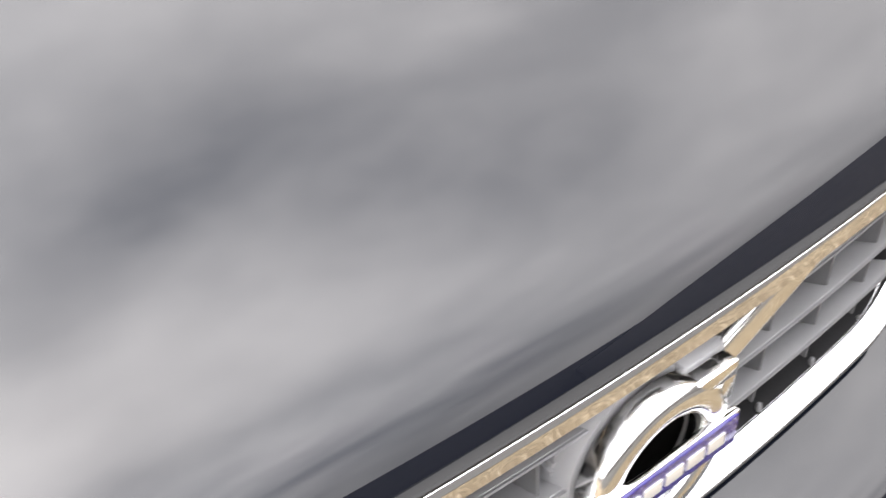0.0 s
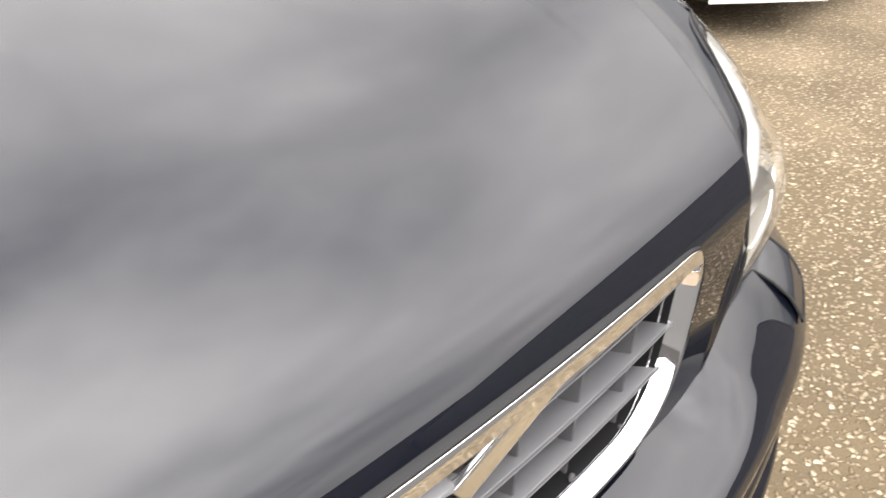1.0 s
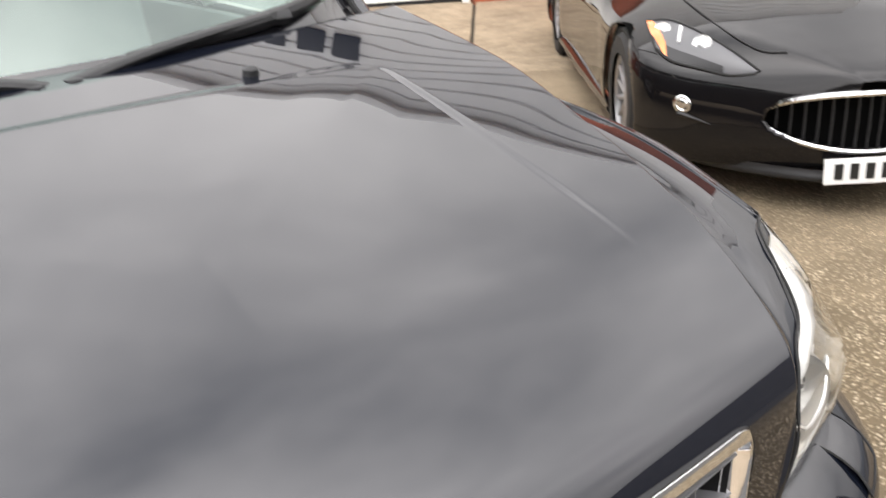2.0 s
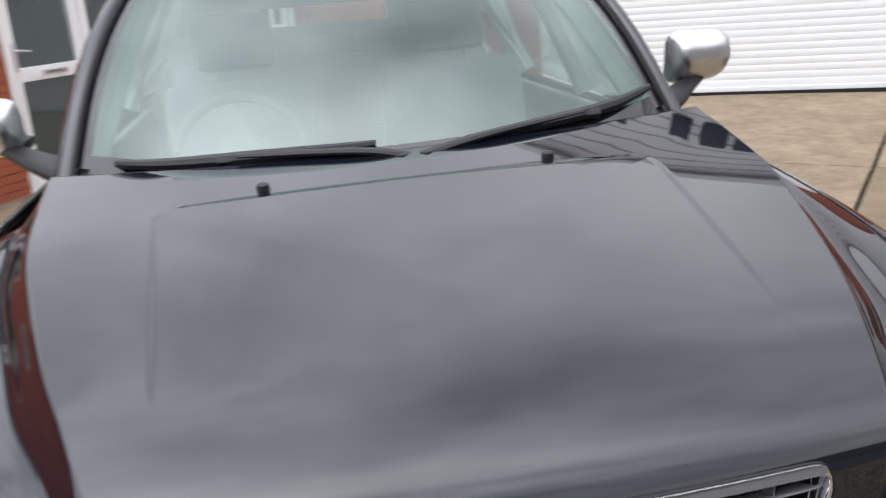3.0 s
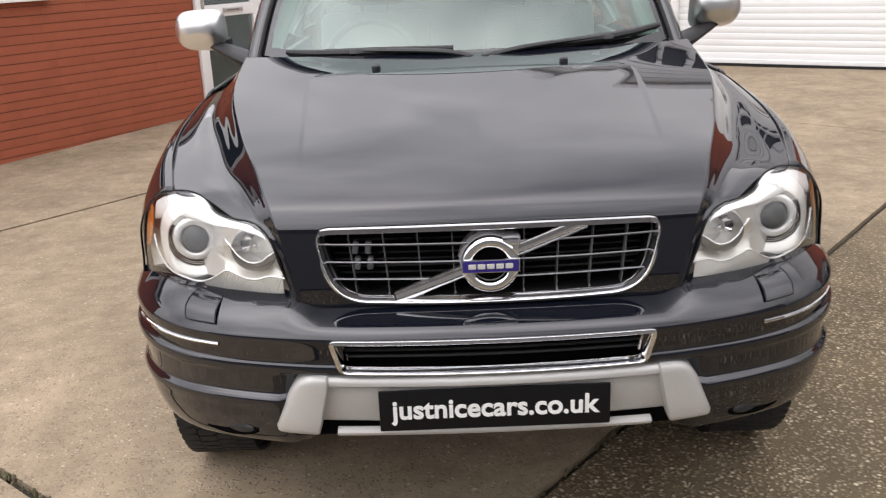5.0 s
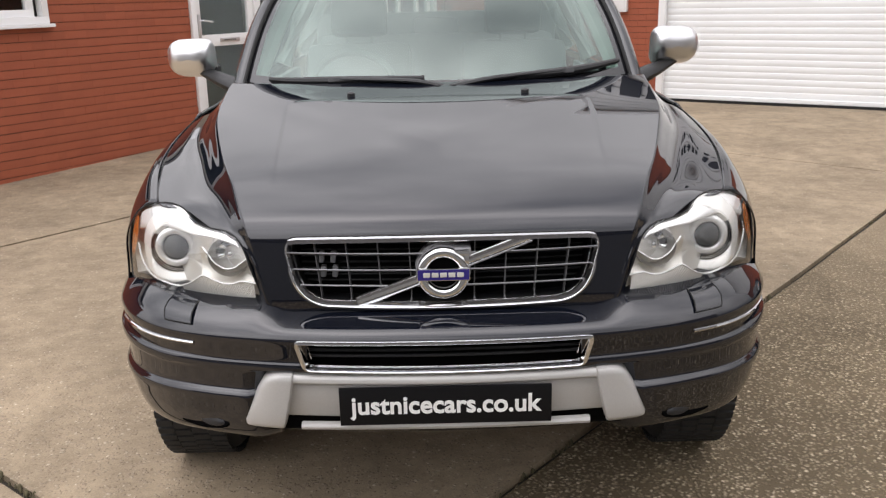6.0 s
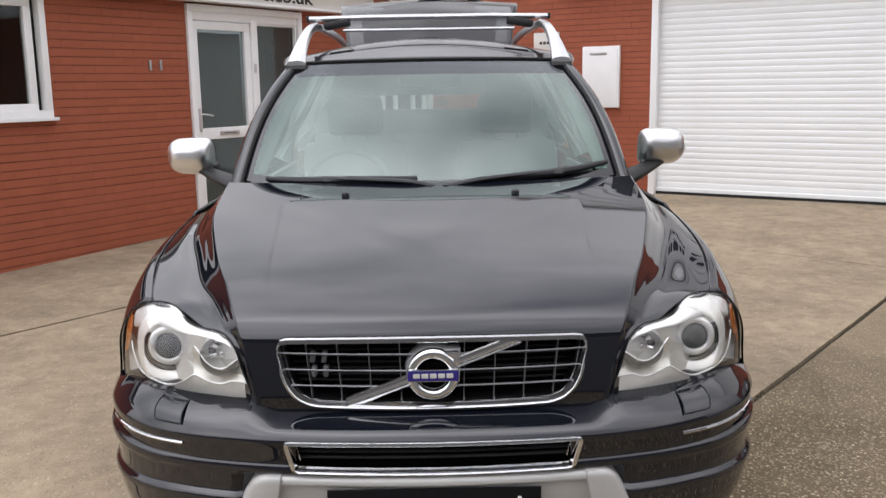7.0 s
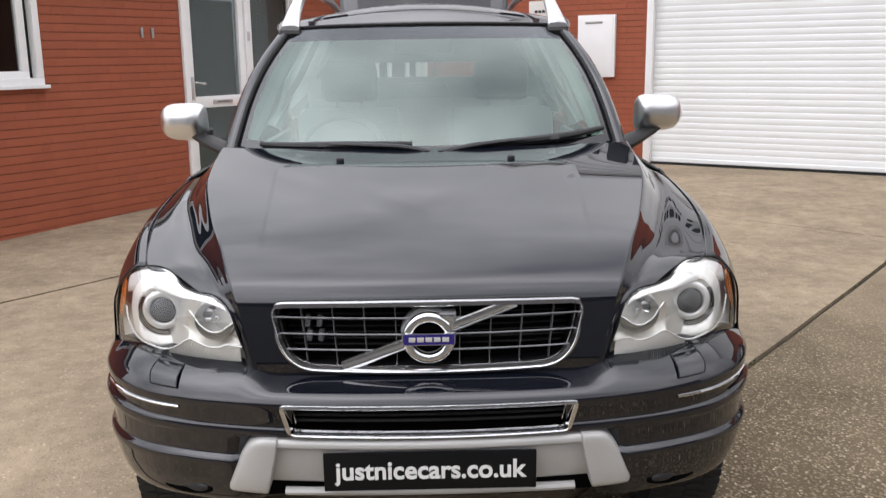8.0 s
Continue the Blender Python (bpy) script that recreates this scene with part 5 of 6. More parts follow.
def roof_rows():
    rows_r = []
    front = dense(W_TOP, 33)
    for y, z, hw, crown in ((0, 0, 0, 0), (2.1, 1.76, 0.6, 0.055), (2.5, 1.8, 0.615, 0.08), (3.1, 1.812, 0.615, 0.085), (3.8, 1.805, 0.6, 0.085), (4.35, 1.775, 0.575, 0.08)):
        if y == 0:
            rows_r.append([Vector(p) + Vector((0, 0.004, 0.003)) for p in front])
        else:
            rows_r.append([Vector((hw * (k / 16 - 1), y, z - crown * (k / 16 - 1) ** 2)) for k in range(33)])
    cols = [dense([r[k] for r in rows_r], 30) for k in range(33)]
    return [[Vector(cols[k][i]) for k in range(33)] for i in range(30)]


RR = roof_rows()
roof = part("roof", mesh_grid(RR), PAINT, car, smooth="all")
thick(roof, 0.02)
part("roof_seal", tube([p + Vector((0, -0.004, 0.001)) for p in RR[0]], 0.006, 6), SEAL, car)


def body_side(s):
    # doors and rear quarter below the glass
    st = [(1.36, 0.0), (1.9, 0.01), (2.5, 0.018), (3.1, 0.02), (3.7, 0.015), (4.3, -0.01), (4.65, -0.06)]
    curves = []
    for dx, z in ((0.893, 1.11), (0.915, 1.07), (0.935, 0.95), (0.94, 0.78), (0.93, 0.55), (0.9, 0.33)):
        curves.append([((dx + o) * s, y, z + (0.03 if z > 1 else 0) * (y - 1.36) / 3) for y, o in st])

    def keep(c):
        return math.hypot(c.y - (WHEEL_Y + 2.857), c.z - WHEEL_R) > 0.44
    side_o = part("body_side", loft(curves, 60, 24, flip=s > 0, keep=keep), PAINT, car, smooth="all")
    thick(side_o, 0.01)
    for y in (2.35, 3.25):
        part("door_gap", boxed((0.94 * s, y, 0.8), (0.02, 0.006, 0.6)), SEAL, car)
    # side glass with pillars
    rails = [dense([(0.775 * s, 1.42, 1.18), (0.84 * s, 1.85, 1.15), (0.885 * s, 2.5, 1.15), (0.885 * s, 3.5, 1.16), (0.86 * s, 4.4, 1.17)], 9),
             dense([(0.7 * s, 1.68, 1.42), (0.75 * s, 2.1, 1.42), (0.775 * s, 2.7, 1.42), (0.77 * s, 3.5, 1.42), (0.74 * s, 4.3, 1.42)], 9),
             dense([(0.625 * s, 1.97, 1.65), (0.64 * s, 2.3, 1.67), (0.645 * s, 2.8, 1.68), (0.64 * s, 3.5, 1.67), (0.61 * s, 4.15, 1.65)], 9)]
    gl = part("side_glass", loft(rails, 30, 10, flip=s > 0), PANE, car, smooth="all")
    gl.visible_shadow = False
    roof_rail = [(0.635 * s, y, z) for y, z in ((2.02, 1.665), (2.3, 1.69), (3.0, 1.7), (3.8, 1.69), (4.3, 1.66))]
    part("roof_side", tube(dense(roof_rail, 20), lambda t: 0.035 * min(1.0, 0.1 + 5 * t), 10), PAINT, car)
    for y0, y1, w in ((2.42, 2.5, 0.05), (3.3, 3.4, 0.05), (4.3, 4.2, 0.08)):
        part("door_pillar", tube([(0.885 * s, y0, 1.15), (0.78 * s, (y0 + y1) / 2, 1.42), (0.655 * s, y1, 1.66)], w, 8), PALE_TRIM, car)


body_side(-1)
body_side(1)
back = mesh_grid([[Vector((x, 4.62 - 0.1 * abs(x), z)) for x in np.linspace(-0.9, 0.9, 13)] for z in (0.35, 0.7, 0.95)])
part("rear_bumper", back, PAINT, car)

# scuttle, wipers, nozzles
scuttle = [[Vector((p.x, p.y + dy, p.z + dz)) for p in screen_row(0.0)] for dy, dz in ((-0.09, -0.035), (-0.05, -0.03), (0.0, -0.012), (0.03, 0.012))]
part("scuttle", mesh_grid(scuttle), BLACK, car, "black plastic scuttle below the windscreen")
# bulkhead sheet painted black for the shade below the scuttle
rear = [[Vector((p.x, p.y + dy, p.z + dz)) for p in screen_row(0.0)] for dy, dz in ((-0.1, -0.2), (-0.1, -0.02))]
part("bulkhead", mesh_grid(rear), MATT, car)


def on_screen(u, f, lift):
    p = catmull([tuple(q) for q in screen_row(f)], u)
    return Vector((p[0], p[1] - lift * 0.6, p[2] + lift * 0.8))


def wiper(a, b, hinge, elbow, name_label):
    # blade from a to b along the glass foot, arm from the hinge
    w = part("wiper", tube([on_screen(a[0] + (b[0] - a[0]) * k / 20, a[1] + (b[1] - a[1]) * k / 20, 0.016) for k in range(21)], lambda t: 0.009 + 0.006 * math.sin(math.pi * t), 8), BLACK, car, name_label)
    part("wiper_rubber", tube([on_screen(a[0] + (b[0] - a[0]) * k / 20, a[1] + (b[1] - a[1]) * k / 20, 0.005) for k in range(21)], 0.003, 5), SEAL, w)
    mid = on_screen((a[0] + b[0]) / 2, (a[1] + b[1]) / 2, 0.024)
    h, e = on_screen(*hinge), on_screen(*elbow)
    part("wiper_arm", tube(dense([h, e, mid], 12), lambda t: 0.017 - 0.006 * t, 8, squash=0.6), BLACK, w)
    part("wiper_clip", boxed(mid - Vector((0, -0.006, 0.008)), (0.09, 0.022, 0.018), pose(0, 0, 0, -35, 0, 0), 0.004), BLACK, w)
    part("wiper_pivot", lathe([(0.0, 0.02), (0.014, 0.018), (0.018, 0.0), (0.018, -0.02)], 16, Matrix.Translation(h)), BLACK, w)


wiper((0.09, 0.014), (0.47, 0.042), (0.535, -0.03, 0.02), (0.45, 0.008, 0.03), "black wiper lying at the foot of the windscreen")
wiper((0.6, 0.022), (0.97, 0.07), (0.5, -0.03, 0.02), (0.62, 0.012, 0.03), "black wiper lying at the foot of the windscreen")
for s in (-1, 1):
    n = Matrix.Translation((0.283 * s, 0.93, 1.2145)) @ pose(0, 0, 0, 8)
    part("washer_nozzle", lathe([(0.0, 0.016), (0.006, 0.0155), (0.0105, 0.012), (0.0115, 0.004), (0.012, -0.004)], 20, n @ Matrix.Diagonal((1.15, 1, 1, 1))), BLACK, car, "small black washer nozzle")


# mirrors
def mirror(s):
    c = np.array((0.948 if s > 0 else 0.978, 1.66, 1.312 if s > 0 else 1.302))

    def shell(hx, hz, deep, f0, f1, n):
        rows_m = []
        for k in range(n):
            phi = radians(f0 + (f1 - f0) * k / (n - 1))
            g, d = math.sin(phi) ** 0.62, -deep * math.cos(phi)
            r = []
            for j in range(48):
                a = 2 * math.pi * j / 48
                ca, sa = math.cos(a), math.sin(a)
                x = hx * g * math.copysign(abs(ca) ** 0.5, ca)
                z = hz * g * math.copysign(abs(sa) ** 0.62, sa) * (1 - 0.1 * ca)
                tuck = 0.5 * max(0.0, -z - 0.008)  # the lower half slopes back under a crease
                r.append(Vector(((c[0] + x) * s, c[1] + d + 0.16 * x + tuck, c[2] + z)))
            rows_m.append(r)
        bm = mesh_grid(rows_m, close_u=True, flip=s > 0)
        bmesh.ops.remove_doubles(bm, verts=bm.verts, dist=1e-5)
        return bm
    m = part("door_mirror", shell(0.099, 0.076, 0.08, 0.0005, 90, 18), SATIN_CAP, car, "door mirror with satin chrome cap", smooth="all")
    part("mirror_housing", shell(0.094, 0.073, 0.075, 90, 140, 10), BLACK, m, smooth="all")
    part("mirror_glass", sh_plane(c, s), CHROME, m)
    part("mirror_indicator", boxed((1.044 * s, 1.66, 1.31), (0.012, 0.03, 0.035), None, 0.004), LETTER, m)
    arm = dense([(0.72 * s, 1.47, 1.18), (0.81 * s, 1.53, 1.212), (0.88 * s, 1.6, 1.232), (0.95 * s, 1.655, 1.258)], 14)
    part("mirror_foot", tube(arm, lambda t: 0.05 - 0.026 * t, 12, squash=0.72), BLACK, m)
    part("mirror_base", boxed((0.93 * s, 1.68, 1.262), (0.1, 0.1, 0.03), pose(0, 0, 0, 0, -8 * s, 0), 0.012), BLACK, m)


def sh_plane(c, s):
    rows_g = [[Vector(((c[0] + x) * s, c[1] + 0.045 + 0.16 * x, c[2] + z)) for x in (-0.07, 0.07)] for z in (-0.048, 0.048)]
    return mesh_grid(rows_g)


SATIN_CAP = material("satin_chrome_cap", (0.86, 0.86, 0.87), rough=0.3, metal=1.0)
mirror(-1)
mirror(1)


# roof rails, cross bar, tailgate
for s in (-1, 1):
    rail = []
    for x, y, z, w in dense([(0.566, 1.868, 1.668, 0.078), (0.562, 1.95, 1.722, 0.062), (0.552, 2.05, 1.782, 0.047), (0.543, 2.16, 1.826, 0.038), (0.535, 2.3, 1.851, 0.034), (0.53, 2.42, 1.857, 0.033),
                             (0.54, 2.9, 1.863, 0.032), (0.54, 3.6, 1.85, 0.032), (0.53, 4.1, 1.78, 0.03)], 44):
        h = w / 2
        rail.append([Vector((x * s - a * h, y, z + b)) for a, b in ((-1, 0.006), (-0.8, 0.014), (0, 0.018), (0.8, 0.014), (1, 0.006), (1, -0.012), (0.8, -0.016), (-0.8, -0.016), (-1, -0.012), (-1, 0.006))])
    rb = mesh_grid(rail)
    bmesh.ops.holes_fill(rb, edges=rb.edges)
    bmesh.ops.remove_doubles(rb, verts=rb.verts, dist=1e-5)
    bmesh.ops.recalc_face_normals(rb, faces=rb.faces)
    rr = part("roof_rail", rb, SATIN, car, "satin silver roof rail")
    part("rail_foot", boxed((0.565 * s, 1.875, 1.652), (0.086, 0.05, 0.03), pose(0, 0, 0, 34), 0.004), SEAL, rr)
bar = part("cross_bar", tube([(-0.575, 2.42, 1.893), (-0.3, 2.42, 1.898), (0.3, 2.42, 1.898), (0.575, 2.42, 1.893)], 0.02, 10, squash=0.7), SATIN, car, "silver roof cross bar")
for s in (-1, 1):
    part("bar_clamp", boxed((0.44 * s, 2.42, 1.867), (0.125, 0.09, 0.034), pose(0, 0, 0, 0, 9 * s), 0.012), BLACK, bar)
    part("bar_end", boxed((0.58 * s, 2.42, 1.893), (0.014, 0.04, 0.028), None, 0.004), BLACK, bar)
part("rear_cross_bar", tube([(-0.5, 3.35, 1.892), (0.5, 3.35, 1.892)], 0.013, 10, squash=0.7), SATIN, car, "silver roof cross bar")
gate = [[(-0.5, 4.34, 1.8), (0, 4.3, 1.85), (0.5, 4.34, 1.8)], [(-0.53, 4.5, 1.98), (0, 4.45, 2.02), (0.53, 4.5, 1.98)], [(-0.57, 4.72, 2.08), (0, 4.68, 2.12), (0.57, 4.72, 2.08)],
        [(-0.58, 4.87, 2.12), (0, 4.85, 2.155), (0.58, 4.87, 2.12)]]
gate = [[(x * 1.12, y, z) for x, y, z in r] for r in gate]
tg = part("tailgate", loft(gate, 24, 18), PAINT, car, "raised tailgate seen over the roof")
thick(tg, 0.04)
part("tailgate_glass", loft([[(p[0] * 0.8, p[1] - 0.04, p[2] + 0.04) for p in r] for r in gate[:3]], 16, 10), GATE_GLASS, tg)
part("rear_wiper", tube([(-0.08, 4.72, 2.165), (-0.02, 4.74, 2.18), (0.12, 4.8, 2.2), (0.28, 4.86, 2.2), (0.42, 4.88, 2.165)], 0.012, 6), BLACK, tg)


# wheels
def wheel(x, y, parent, r, width, rim_mat, spokes=10, s=1):
    m = Matrix.Translation((x, y, r)) @ pose(0, 0, 0, 0, 90 * s)
    h = width / 2
    w = part("wheel", lathe([(r * 0.66, -h), (r * 0.9, -h), (r * 0.97, -h * 0.8), (r, -h * 0.5), (r, h * 0.5), (r * 0.97, h * 0.8), (r * 0.9, h), (r * 0.66, h)], 48, m), TYRE, parent, "black road tyre on alloy rim")
    blocks = bmesh.new()
    for k in range(64):
        a = 2 * math.pi * k / 64
        for row, off in ((-0.66, 0.0), (-0.22, 0.03), (0.22, 0.0), (0.66, 0.03)):
            box(blocks, m @ Vector(((r + 0.001) * math.cos(a + off), (r + 0.001) * math.sin(a + off), row * h)), (0.026, 0.05 * width / 0.24, 0.012),
                m.to_3x3().to_4x4() @ pose(0, 0, 0, 0, 0, math.degrees(a + off) + 90) @ pose(0, 0, 0, 90))
    tagged(part("tread", blocks, TYRE, w, "moulded tread blocks", smooth=False), kind="stuff")
    part("rim", lathe([(r * 0.66, h * 0.7), (r * 0.63, h * 0.85), (r * 0.6, h * 0.75), (r * 0.58, -h * 0.3)], 40, m), rim_mat, w)
    # black disc between the spokes, painted in place of wheel shade
    part("rim_back", lathe([(0.0, -h * 0.1), (r * 0.6, -h * 0.1)], 32, m), MATT, w)
    part("hub", lathe([(0.0, h * 0.72), (r * 0.14, h * 0.7), (r * 0.17, h * 0.5), (r * 0.17, -h * 0.1)], 24, m), rim_mat, w)
    for k in range(spokes):
        a = 2 * math.pi * k / spokes
        p0 = m @ Vector((r * 0.14 * math.cos(a), r * 0.14 * math.sin(a), h * 0.55))
        p1 = m @ Vector((r * 0.61 * math.cos(a), r * 0.61 * math.sin(a), h * 0.68))
        part("spoke", tube([p0, (p0 + p1) / 2, p1], lambda t: 0.02 - 0.008 * t, 6), rim_mat, w)
    return w


for sx in (-1, 1):
    for wy in (WHEEL_Y, WHEEL_Y + 2.857):
        wheel(0.815 * sx, wy, car, WHEEL_R, 0.24, SATIN, 6, sx)

# cabin
part("dashboard", loft([[(-0.68, 1.36, 1.16), (0, 1.16, 1.17), (0.68, 1.36, 1.16)], [(-0.68, 1.6, 1.19), (0, 1.5, 1.18), (0.68, 1.6, 1.16)], [(-0.68, 1.75, 1.1), (0, 1.72, 1.08), (0.68, 1.75, 1.08)],
                        [(-0.68, 1.72, 0.7), (0, 1.7, 0.7), (0.68, 1.72, 0.7)]], 30, 20), INTERIOR, car)
wm = Matrix.Translation((-0.36, 1.83, 1.13)) @ pose(0, 0, 0, 66)
sw = part("steering_wheel", tube([wm @ Vector((0.185 * math.cos(a), 0.185 * math.sin(a), 0)) for a in np.linspace(0, 2 * math.pi, 33)[:-1]], 0.016, 8, closed=True), SEAT, car, "dark steering wheel behind the glass")
part("wheel_boss", lathe([(0, 0.03), (0.06, 0.02), (0.08, -0.02)], 20, wm), SEAT, sw)
part("wheel_spoke", tube([wm @ Vector((-0.18, 0, 0)), wm @ Vector((0, 0, 0)), wm @ Vector((0.18, 0, 0))], 0.015, 6), SEAT, sw)


def seat(x, y, low=0.0):
    st = part("seat", boxed((x, y, 0.98), (0.5, 0.16, 0.66), pose(0, 0, 0, -14), 0.05), SEAT, car, "grey leather seat with head restraint")
    part("seat_cushion", boxed((x, y - 0.3, 0.68), (0.5, 0.55, 0.16), None, 0.05), SEAT, st)
    part("head_restraint", boxed((x, y + 0.1, 1.43 - low), (0.27, 0.11, 0.19), pose(0, 0, 0, -8), 0.04), SEAT, st)
    for d in (-0.06, 0.06):
        part("restraint_post", tube([(x + d, y + 0.07, 1.28), (x + d, y + 0.09, 1.4 - low)], 0.007, 6), SEAT, st)


for x in (-0.37, 0.37):
    seat(x, 2.35)
for x in (-0.42, 0.0, 0.42):
    seat(x, 3.25, 0.13)
# rear quarter trim with the gap between the back seats and the roof lining
quarter = bmesh.new()
for qx0, qx1, qz0, qz1 in ((-0.8, 0.8, 0.9, 1.41), (-0.8, -0.37, 1.4, 1.68), (0.37, 0.8, 1.4, 1.68), (-0.4, 0.4, 1.505, 1.7)):
    box(quarter, ((qx0 + qx1) / 2, 4.2, (qz0 + qz1) / 2), (qx1 - qx0, 0.05, qz1 - qz0), None, 0.012)
part("rear_quarter_trim", quarter, INTERIOR, car, "grey trim round the narrow rear view")
part("cabin_floor", boxed((0, 2.9, 0.48), (1.7, 3.2, 0.04)), INTERIOR, car)
part("headlining", loft([[(-0.58, 1.93, 1.635), (0, 1.86, 1.645), (0.58, 1.93, 1.635)], [(-0.58, 3.0, 1.69), (0, 3.0, 1.72), (0.58, 3.0, 1.69)], [(-0.55, 4.3, 1.66), (0, 4.3, 1.69), (0.55, 4.3, 1.66)]], 20, 20), PALE_TRIM, car)
for s in (-1, 1):
    part("pillar_trim", tube(dense([(0.69 * s, 1.42, 1.22), (0.62 * s, 1.7, 1.45), (0.54 * s, 1.97, 1.64)], 10), 0.036, 8), PALE_TRIM, car)
    part("door_trim", boxed((0.83 * s, 2.65, 0.92), (0.04, 1.6, 0.42), None, 0.02), INTERIOR, car)
part("rear_view_mirror", boxed((0.0, 1.83, 1.6), (0.25, 0.04, 0.075), pose(0, 0, 0, -10), 0.015), SEAL, car)

# ---------------------------------------------------------------- the black sports car beside it
sport = thing("sports_car", "black low sports coupe with amber indicators, parked", "car", Matrix.Translation((3.0955, 2.26, 0.0)) @ pose(0, 0, 0, 0, 0, -37.5) @ Matrix.Translation((0.6, -0.45, 0.0)))


def sport_section(y, hw, sill, belt, top, crown, tuck):
    # half section from the sill up over the top to the middle
    return [(hw - 0.06, y, sill), (hw - 0.01, y, sill + 0.08), (hw, y, (sill + belt) / 2), (hw - 0.015, y, belt), (hw - tuck, y, belt + (top - belt) * 0.55), (hw * 0.6, y, top + crown * 0.5),
            (hw * 0.3, y, top + crown * 0.9), (0.0, y, top + crown)]


SPORT_ST = [(0.0, 0.1, 0.24, 0.4, 0.56, 0.02, 0.03), (0.06, 0.26, 0.2, 0.42, 0.59, 0.03, 0.04), (0.2, 0.5, 0.18, 0.46, 0.64, 0.035, 0.06), (0.33, 0.71, 0.17, 0.5, 0.67, 0.045, 0.08),
            (0.45, 0.845, 0.17, 0.55, 0.7, 0.05, 0.09), (0.6, 0.91, 0.17, 0.6, 0.735, 0.055, 0.09), (0.95, 0.92, 0.17, 0.68, 0.8, 0.05, 0.1), (1.35, 0.915, 0.17, 0.7, 0.85, 0.05, 0.12),
            (1.75, 0.9, 0.17, 0.75, 0.88, 0.05, 0.14), (3.0, 0.9, 0.17, 0.78, 0.9, 0.04, 0.13), (4.2, 0.93, 0.18, 0.82, 0.92, 0.03, 0.12), (4.7, 0.85, 0.25, 0.8, 0.88, 0.02, 0.1), (4.88, 0.7, 0.35, 0.7, 0.78, 0.02, 0.1)]


def sport_body():
    curves = []
    for st in SPORT_ST:
        h = sport_section(*st)
        curves.append(h + [(-p[0], p[1], p[2]) for p in h[-2::-1]])

    def keep(c):
        wheel_gap = min(math.hypot(c.y - 0.9, c.z - 0.345), math.hypot(c.y - 3.84, c.z - 0.345))
        mouth = (c.x / 0.4) ** 2 + ((c.z - 0.41) / 0.125) ** 2 < 1 and c.y < 0.25
        return not (wheel_gap < 0.375 and abs(c.x) > 0.7) and not mouth
    b = part("body", loft(curves, 140, 260, keep=keep), BLACK_PAINT, sport, "gloss black body", smooth="all")
    thick(b, 0.008)


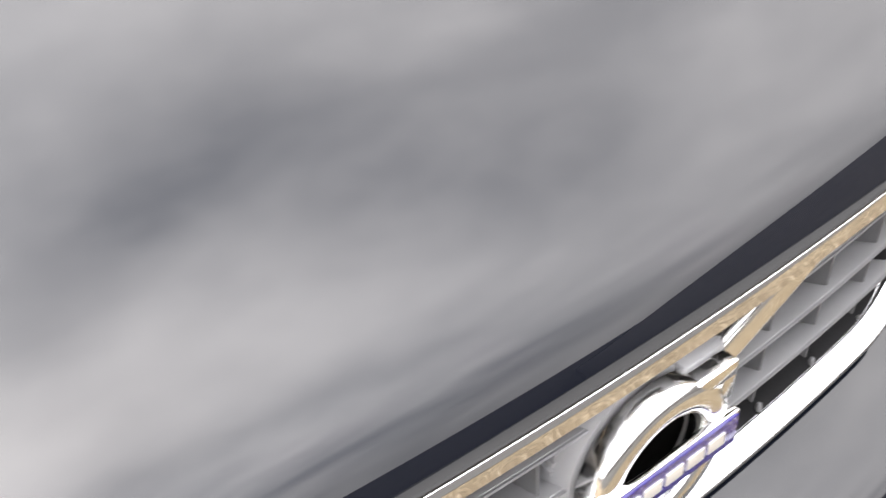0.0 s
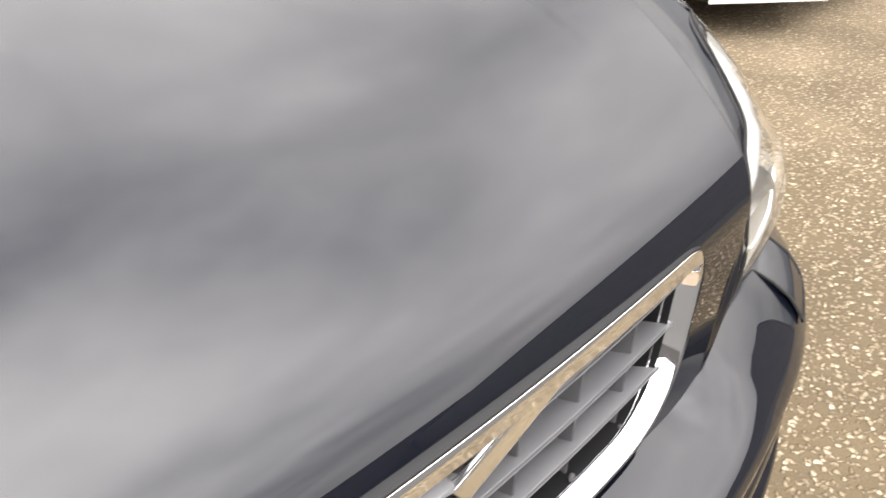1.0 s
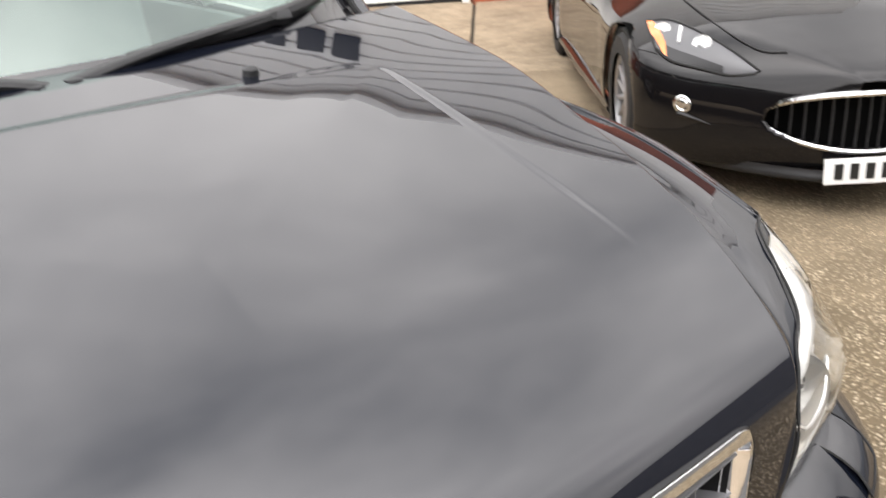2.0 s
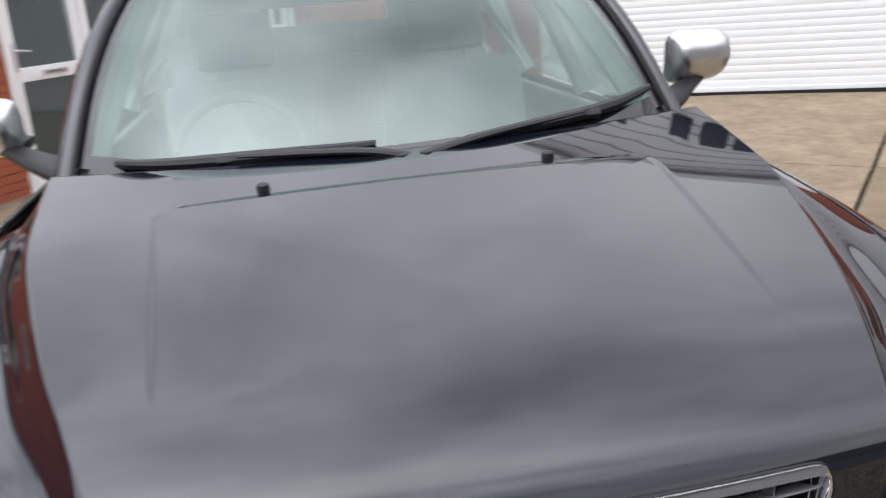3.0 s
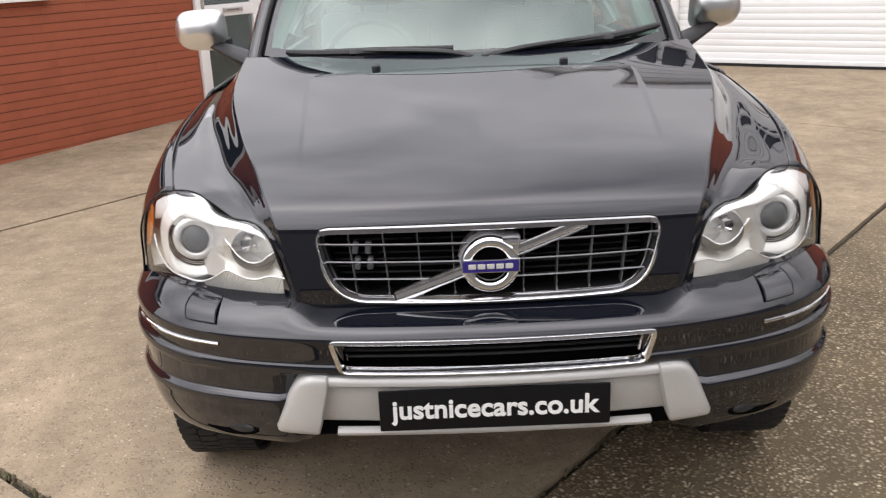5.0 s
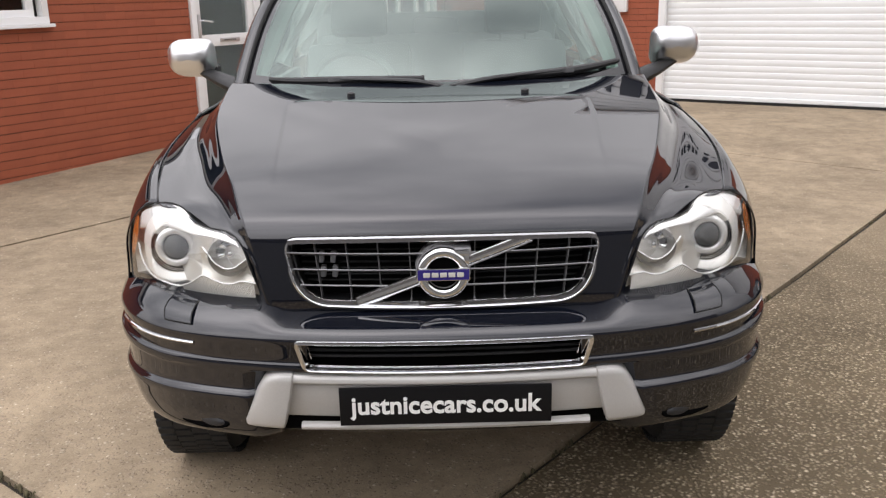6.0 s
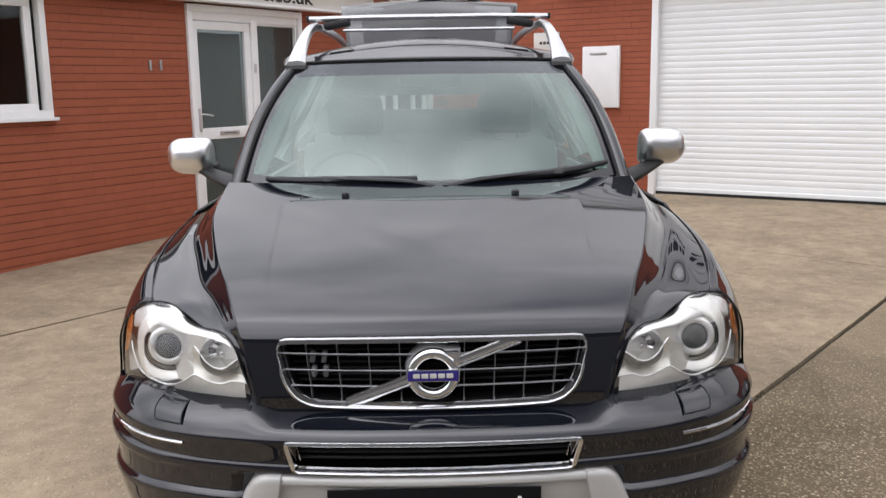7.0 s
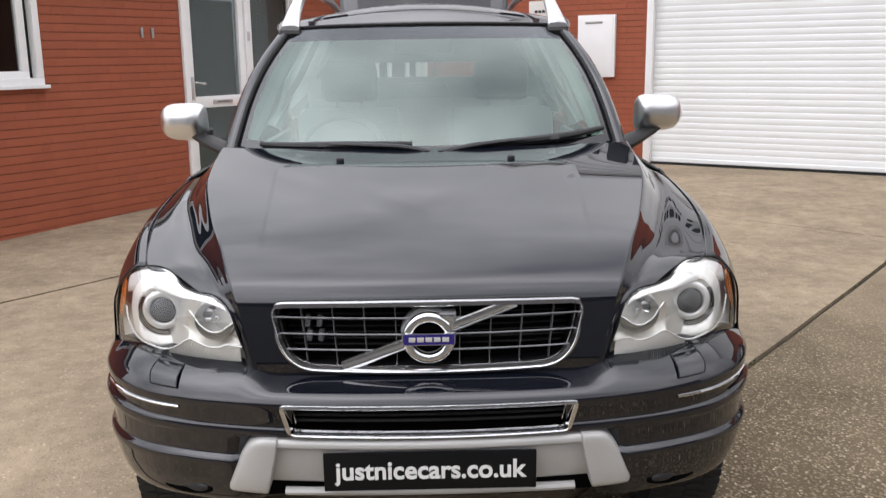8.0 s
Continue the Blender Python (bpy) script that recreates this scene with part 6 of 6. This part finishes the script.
sport_body()
cab = []
for y, hw, z in ((1.75, 0.74, 0.9), (2.2, 0.68, 1.17), (2.6, 0.62, 1.33), (3.0, 0.58, 1.34), (3.7, 0.6, 1.2), (4.4, 0.66, 0.92)):
    cab.append([(-hw - 0.1 * (z > 1) * 0, y, z - 0.06), (-hw * 0.6, y - 0.03, z), (0, y - 0.05, z + 0.015), (hw * 0.6, y - 0.03, z), (hw, y, z - 0.06)])
part("roof", loft(cab, 24, 40), FRIT, sport, "dark glazed cabin", smooth="all")
for s in (-1, 1):
    part("side_window", loft([[(0.84 * s, 1.7, 0.85), (0.86 * s, 2.6, 0.88), (0.85 * s, 4.0, 0.9)], [(0.72 * s, 2.0, 1.08), (0.7 * s, 2.6, 1.18), (0.7 * s, 3.7, 1.1)], [(0.62 * s, 2.2, 1.22), (0.58 * s, 2.7, 1.3), (0.6 * s, 3.5, 1.22)]], 20, 12, flip=s > 0), FRIT, sport)
    # sill, wheels, arches
    part("sill", tube([(0.86 * s, 1.3, 0.19), (0.885 * s, 2.4, 0.19), (0.885 * s, 3.4, 0.19)], 0.035, 8), BLACK_PAINT, sport)
    for wy in (0.9, 3.84):
        w = wheel(0.78 * s, wy, sport, 0.345, 0.235, WHEEL_GREY, 14, s)
        # arch liner painted black to hold the shade over the wheel
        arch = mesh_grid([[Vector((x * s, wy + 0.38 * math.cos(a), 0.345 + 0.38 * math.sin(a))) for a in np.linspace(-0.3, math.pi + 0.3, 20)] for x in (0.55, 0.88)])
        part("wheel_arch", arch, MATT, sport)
    # headlamp let into the wing
    up = [(0.416, 0.212, 0.6), (0.5, 0.34, 0.665), (0.577, 0.465, 0.712), (0.683, 0.69, 0.75), (0.785, 0.8, 0.738)]
    lo = [(0.43, 0.215, 0.585), (0.53, 0.262, 0.574), (0.633, 0.332, 0.593), (0.745, 0.422, 0.617), (0.797, 0.52, 0.66)]
    out = Vector((0.42, -0.55, 0.72))

    def glassy(u, v, lift, s=s):
        a, b = Vector(catmull(up, u)), Vector(catmull(lo, u))
        p = a.lerp(b, v) + out * (lift + 0.022 * 4 * v * (1 - v) * min(1.0, 3 * u + 0.1))
        return Vector((p.x * s, p.y, p.z))

    def patch(u0, u1, v0, v1, lift, n=16):
        # v limits may be functions of u
        rows_p = []
        for i in range(n + 1):
            u = u0 + (u1 - u0) * i / n
            a, b = (v(u) if callable(v) else v for v in (v0, v1))
            rows_p.append([glassy(u, a + (b - a) * k / 8, lift) for k in range(9)])
        return mesh_grid(rows_p, flip=s > 0)

    lm = part("headlamp", patch(0, 1, 0, 1, 0.004, 24), DIM_LAMP, sport, "clear almond headlamp with amber corner")
    rim = [glassy(k / 24, 0, 0.006) for k in range(25)] + [glassy(1, k / 8, 0.006) for k in range(1, 8)] + [glassy(k / 24, 1, 0.006) for k in range(24, -1, -1)]
    part("lamp_gap", tube(rim, 0.006, 6, closed=True), SEAL, lm)
    part("lower_mask", patch(0.3, 0.9, lambda u: 0.8 - 0.1 * u, 0.97, 0.007), BLACK, lm)
    for lu, lv, lr in ((0.52, 0.36, 0.042), (0.84, 0.34, 0.036)):
        at = Matrix.Translation(glassy(lu, lv, 0.006)) @ pose(0, 0, 0, 62, 0, 40 * s)
        part("lamp_lens", lathe([(0.0, 0.006), (lr * 0.7, 0.006), (lr * 0.8, 0.0), (lr, 0.004), (lr * 1.08, -0.012)], 24, at), HOUSING, lm)
        part("lamp_bulb", lathe([(0.0, 0.012), (lr * 0.3, 0.01), (lr * 0.55, 0.0065)], 16, at), SATIN, lm)
    part("lamp_divider", tube([glassy(0.68, 0.1 + 0.09 * k, 0.008) for k in range(6)], 0.007, 6), WHITE, lm)
    part("indicator", patch(0.8, 0.995, lambda u: max(0.03, 1 - (u - 0.74) * 5.0), lambda u: min(0.97, max(0.3, 1.35 - (u - 0.74) * 3)), 0.012), AMBER, lm, "amber indicator")
    # bonnet shut line and the joint between bumper and wing
    shut = dense([(0.3, 0.219, 0.673), (0.376, 0.257, 0.671), (0.428, 0.316, 0.688), (0.49, 0.44, 0.727), (0.554, 0.69, 0.782), (0.6, 1.154, 0.843), (0.609, 1.657, 0.885)], 40)
    part("bonnet_gap", tube([(p[0] * s, p[1], p[2]) for p in shut], 0.004, 5), SEAL, sport)
    part("bumper_joint", tube([(0.795 * s, 0.49, 0.641), (0.833 * s, 0.54, 0.648), (0.87 * s, 0.593, 0.648)], 0.003, 5), SEAL, sport)
    fm = Matrix.Translation((0.711 * s, 0.331, 0.443)) @ pose(0, 0, 0, 86, 0, 35 * s)
    fg = part("fog_lamp", lathe([(0.0, 0.012), (0.02, 0.01), (0.03, 0.0), (0.034, 0.008), (0.04, 0.004), (0.042, -0.03)], 24, fm), BRIGHT, sport, "round chrome-ringed fog lamp")
    part("fog_fin", tube(dense([(0.728 * s, 0.335, 0.403), (0.69 * s, 0.312, 0.392), (0.65 * s, 0.285, 0.379), (0.6 * s, 0.256, 0.362)], 12), lambda t: 0.013 * (1 - 0.85 * t), 6), FOG, fg)
WM = [(0.4 * math.cos(a), 0.41 + 0.125 * math.sin(a)) for a in np.linspace(0, 2 * math.pi, 48)[:-1]]
part("grille_ring", tube([(x, -0.015 + 1.25 * x * x, z) for x, z in WM], 0.014, 8, closed=True), CHROME, sport, "chrome grille ring")
# black sheet: shade behind the grille bars put into colour
part("grille_back", mesh_grid([[Vector((x, 0.1 + 1.25 * x * x, z)) for x in np.linspace(-0.45, 0.45, 12)] for z in (0.24, 0.56)]), MATT, sport)
for x in np.linspace(-0.34, 0.34, 15):
    h = 0.12 * math.sqrt(max(0.0, 1 - (x / 0.42) ** 2))
    part("grille_bar", tube([(x, 0.03 + 1.25 * x * x, 0.4 - h), (x, 0.025 + 1.25 * x * x, 0.4), (x, 0.03 + 1.25 * x * x, 0.4 + h)], 0.006, 6), BLACK, sport)
part("chin", loft([[(-0.8, 0.6, 0.2), (-0.45, 0.2, 0.2), (0, -0.03, 0.2), (0.45, 0.2, 0.2), (0.8, 0.6, 0.2)], [(-0.78, 0.61, 0.14), (-0.44, 0.21, 0.14), (0, 0.0, 0.14), (0.44, 0.21, 0.14), (0.78, 0.61, 0.14)],
                   [(-0.78, 0.6, 0.13), (-0.44, 0.5, 0.13), (0, 0.5, 0.13), (0.44, 0.5, 0.13), (0.78, 0.6, 0.13)]], 30, 12), BLACK, sport)
sp = part("number_plate", boxed((0.06, -0.05, 0.215), (0.52, 0.01, 0.111), pose(0, 0, 0, -4), 0.004), WHITE_PLATE, sport, "white number plate with dark marks")
for k in range(7):
    part("mark", boxed((-0.14 + k * 0.066 + (0.012 if k > 3 else 0), -0.0565, 0.215), (0.036, 0.003, 0.07)), PRINT, sp, smooth=False)
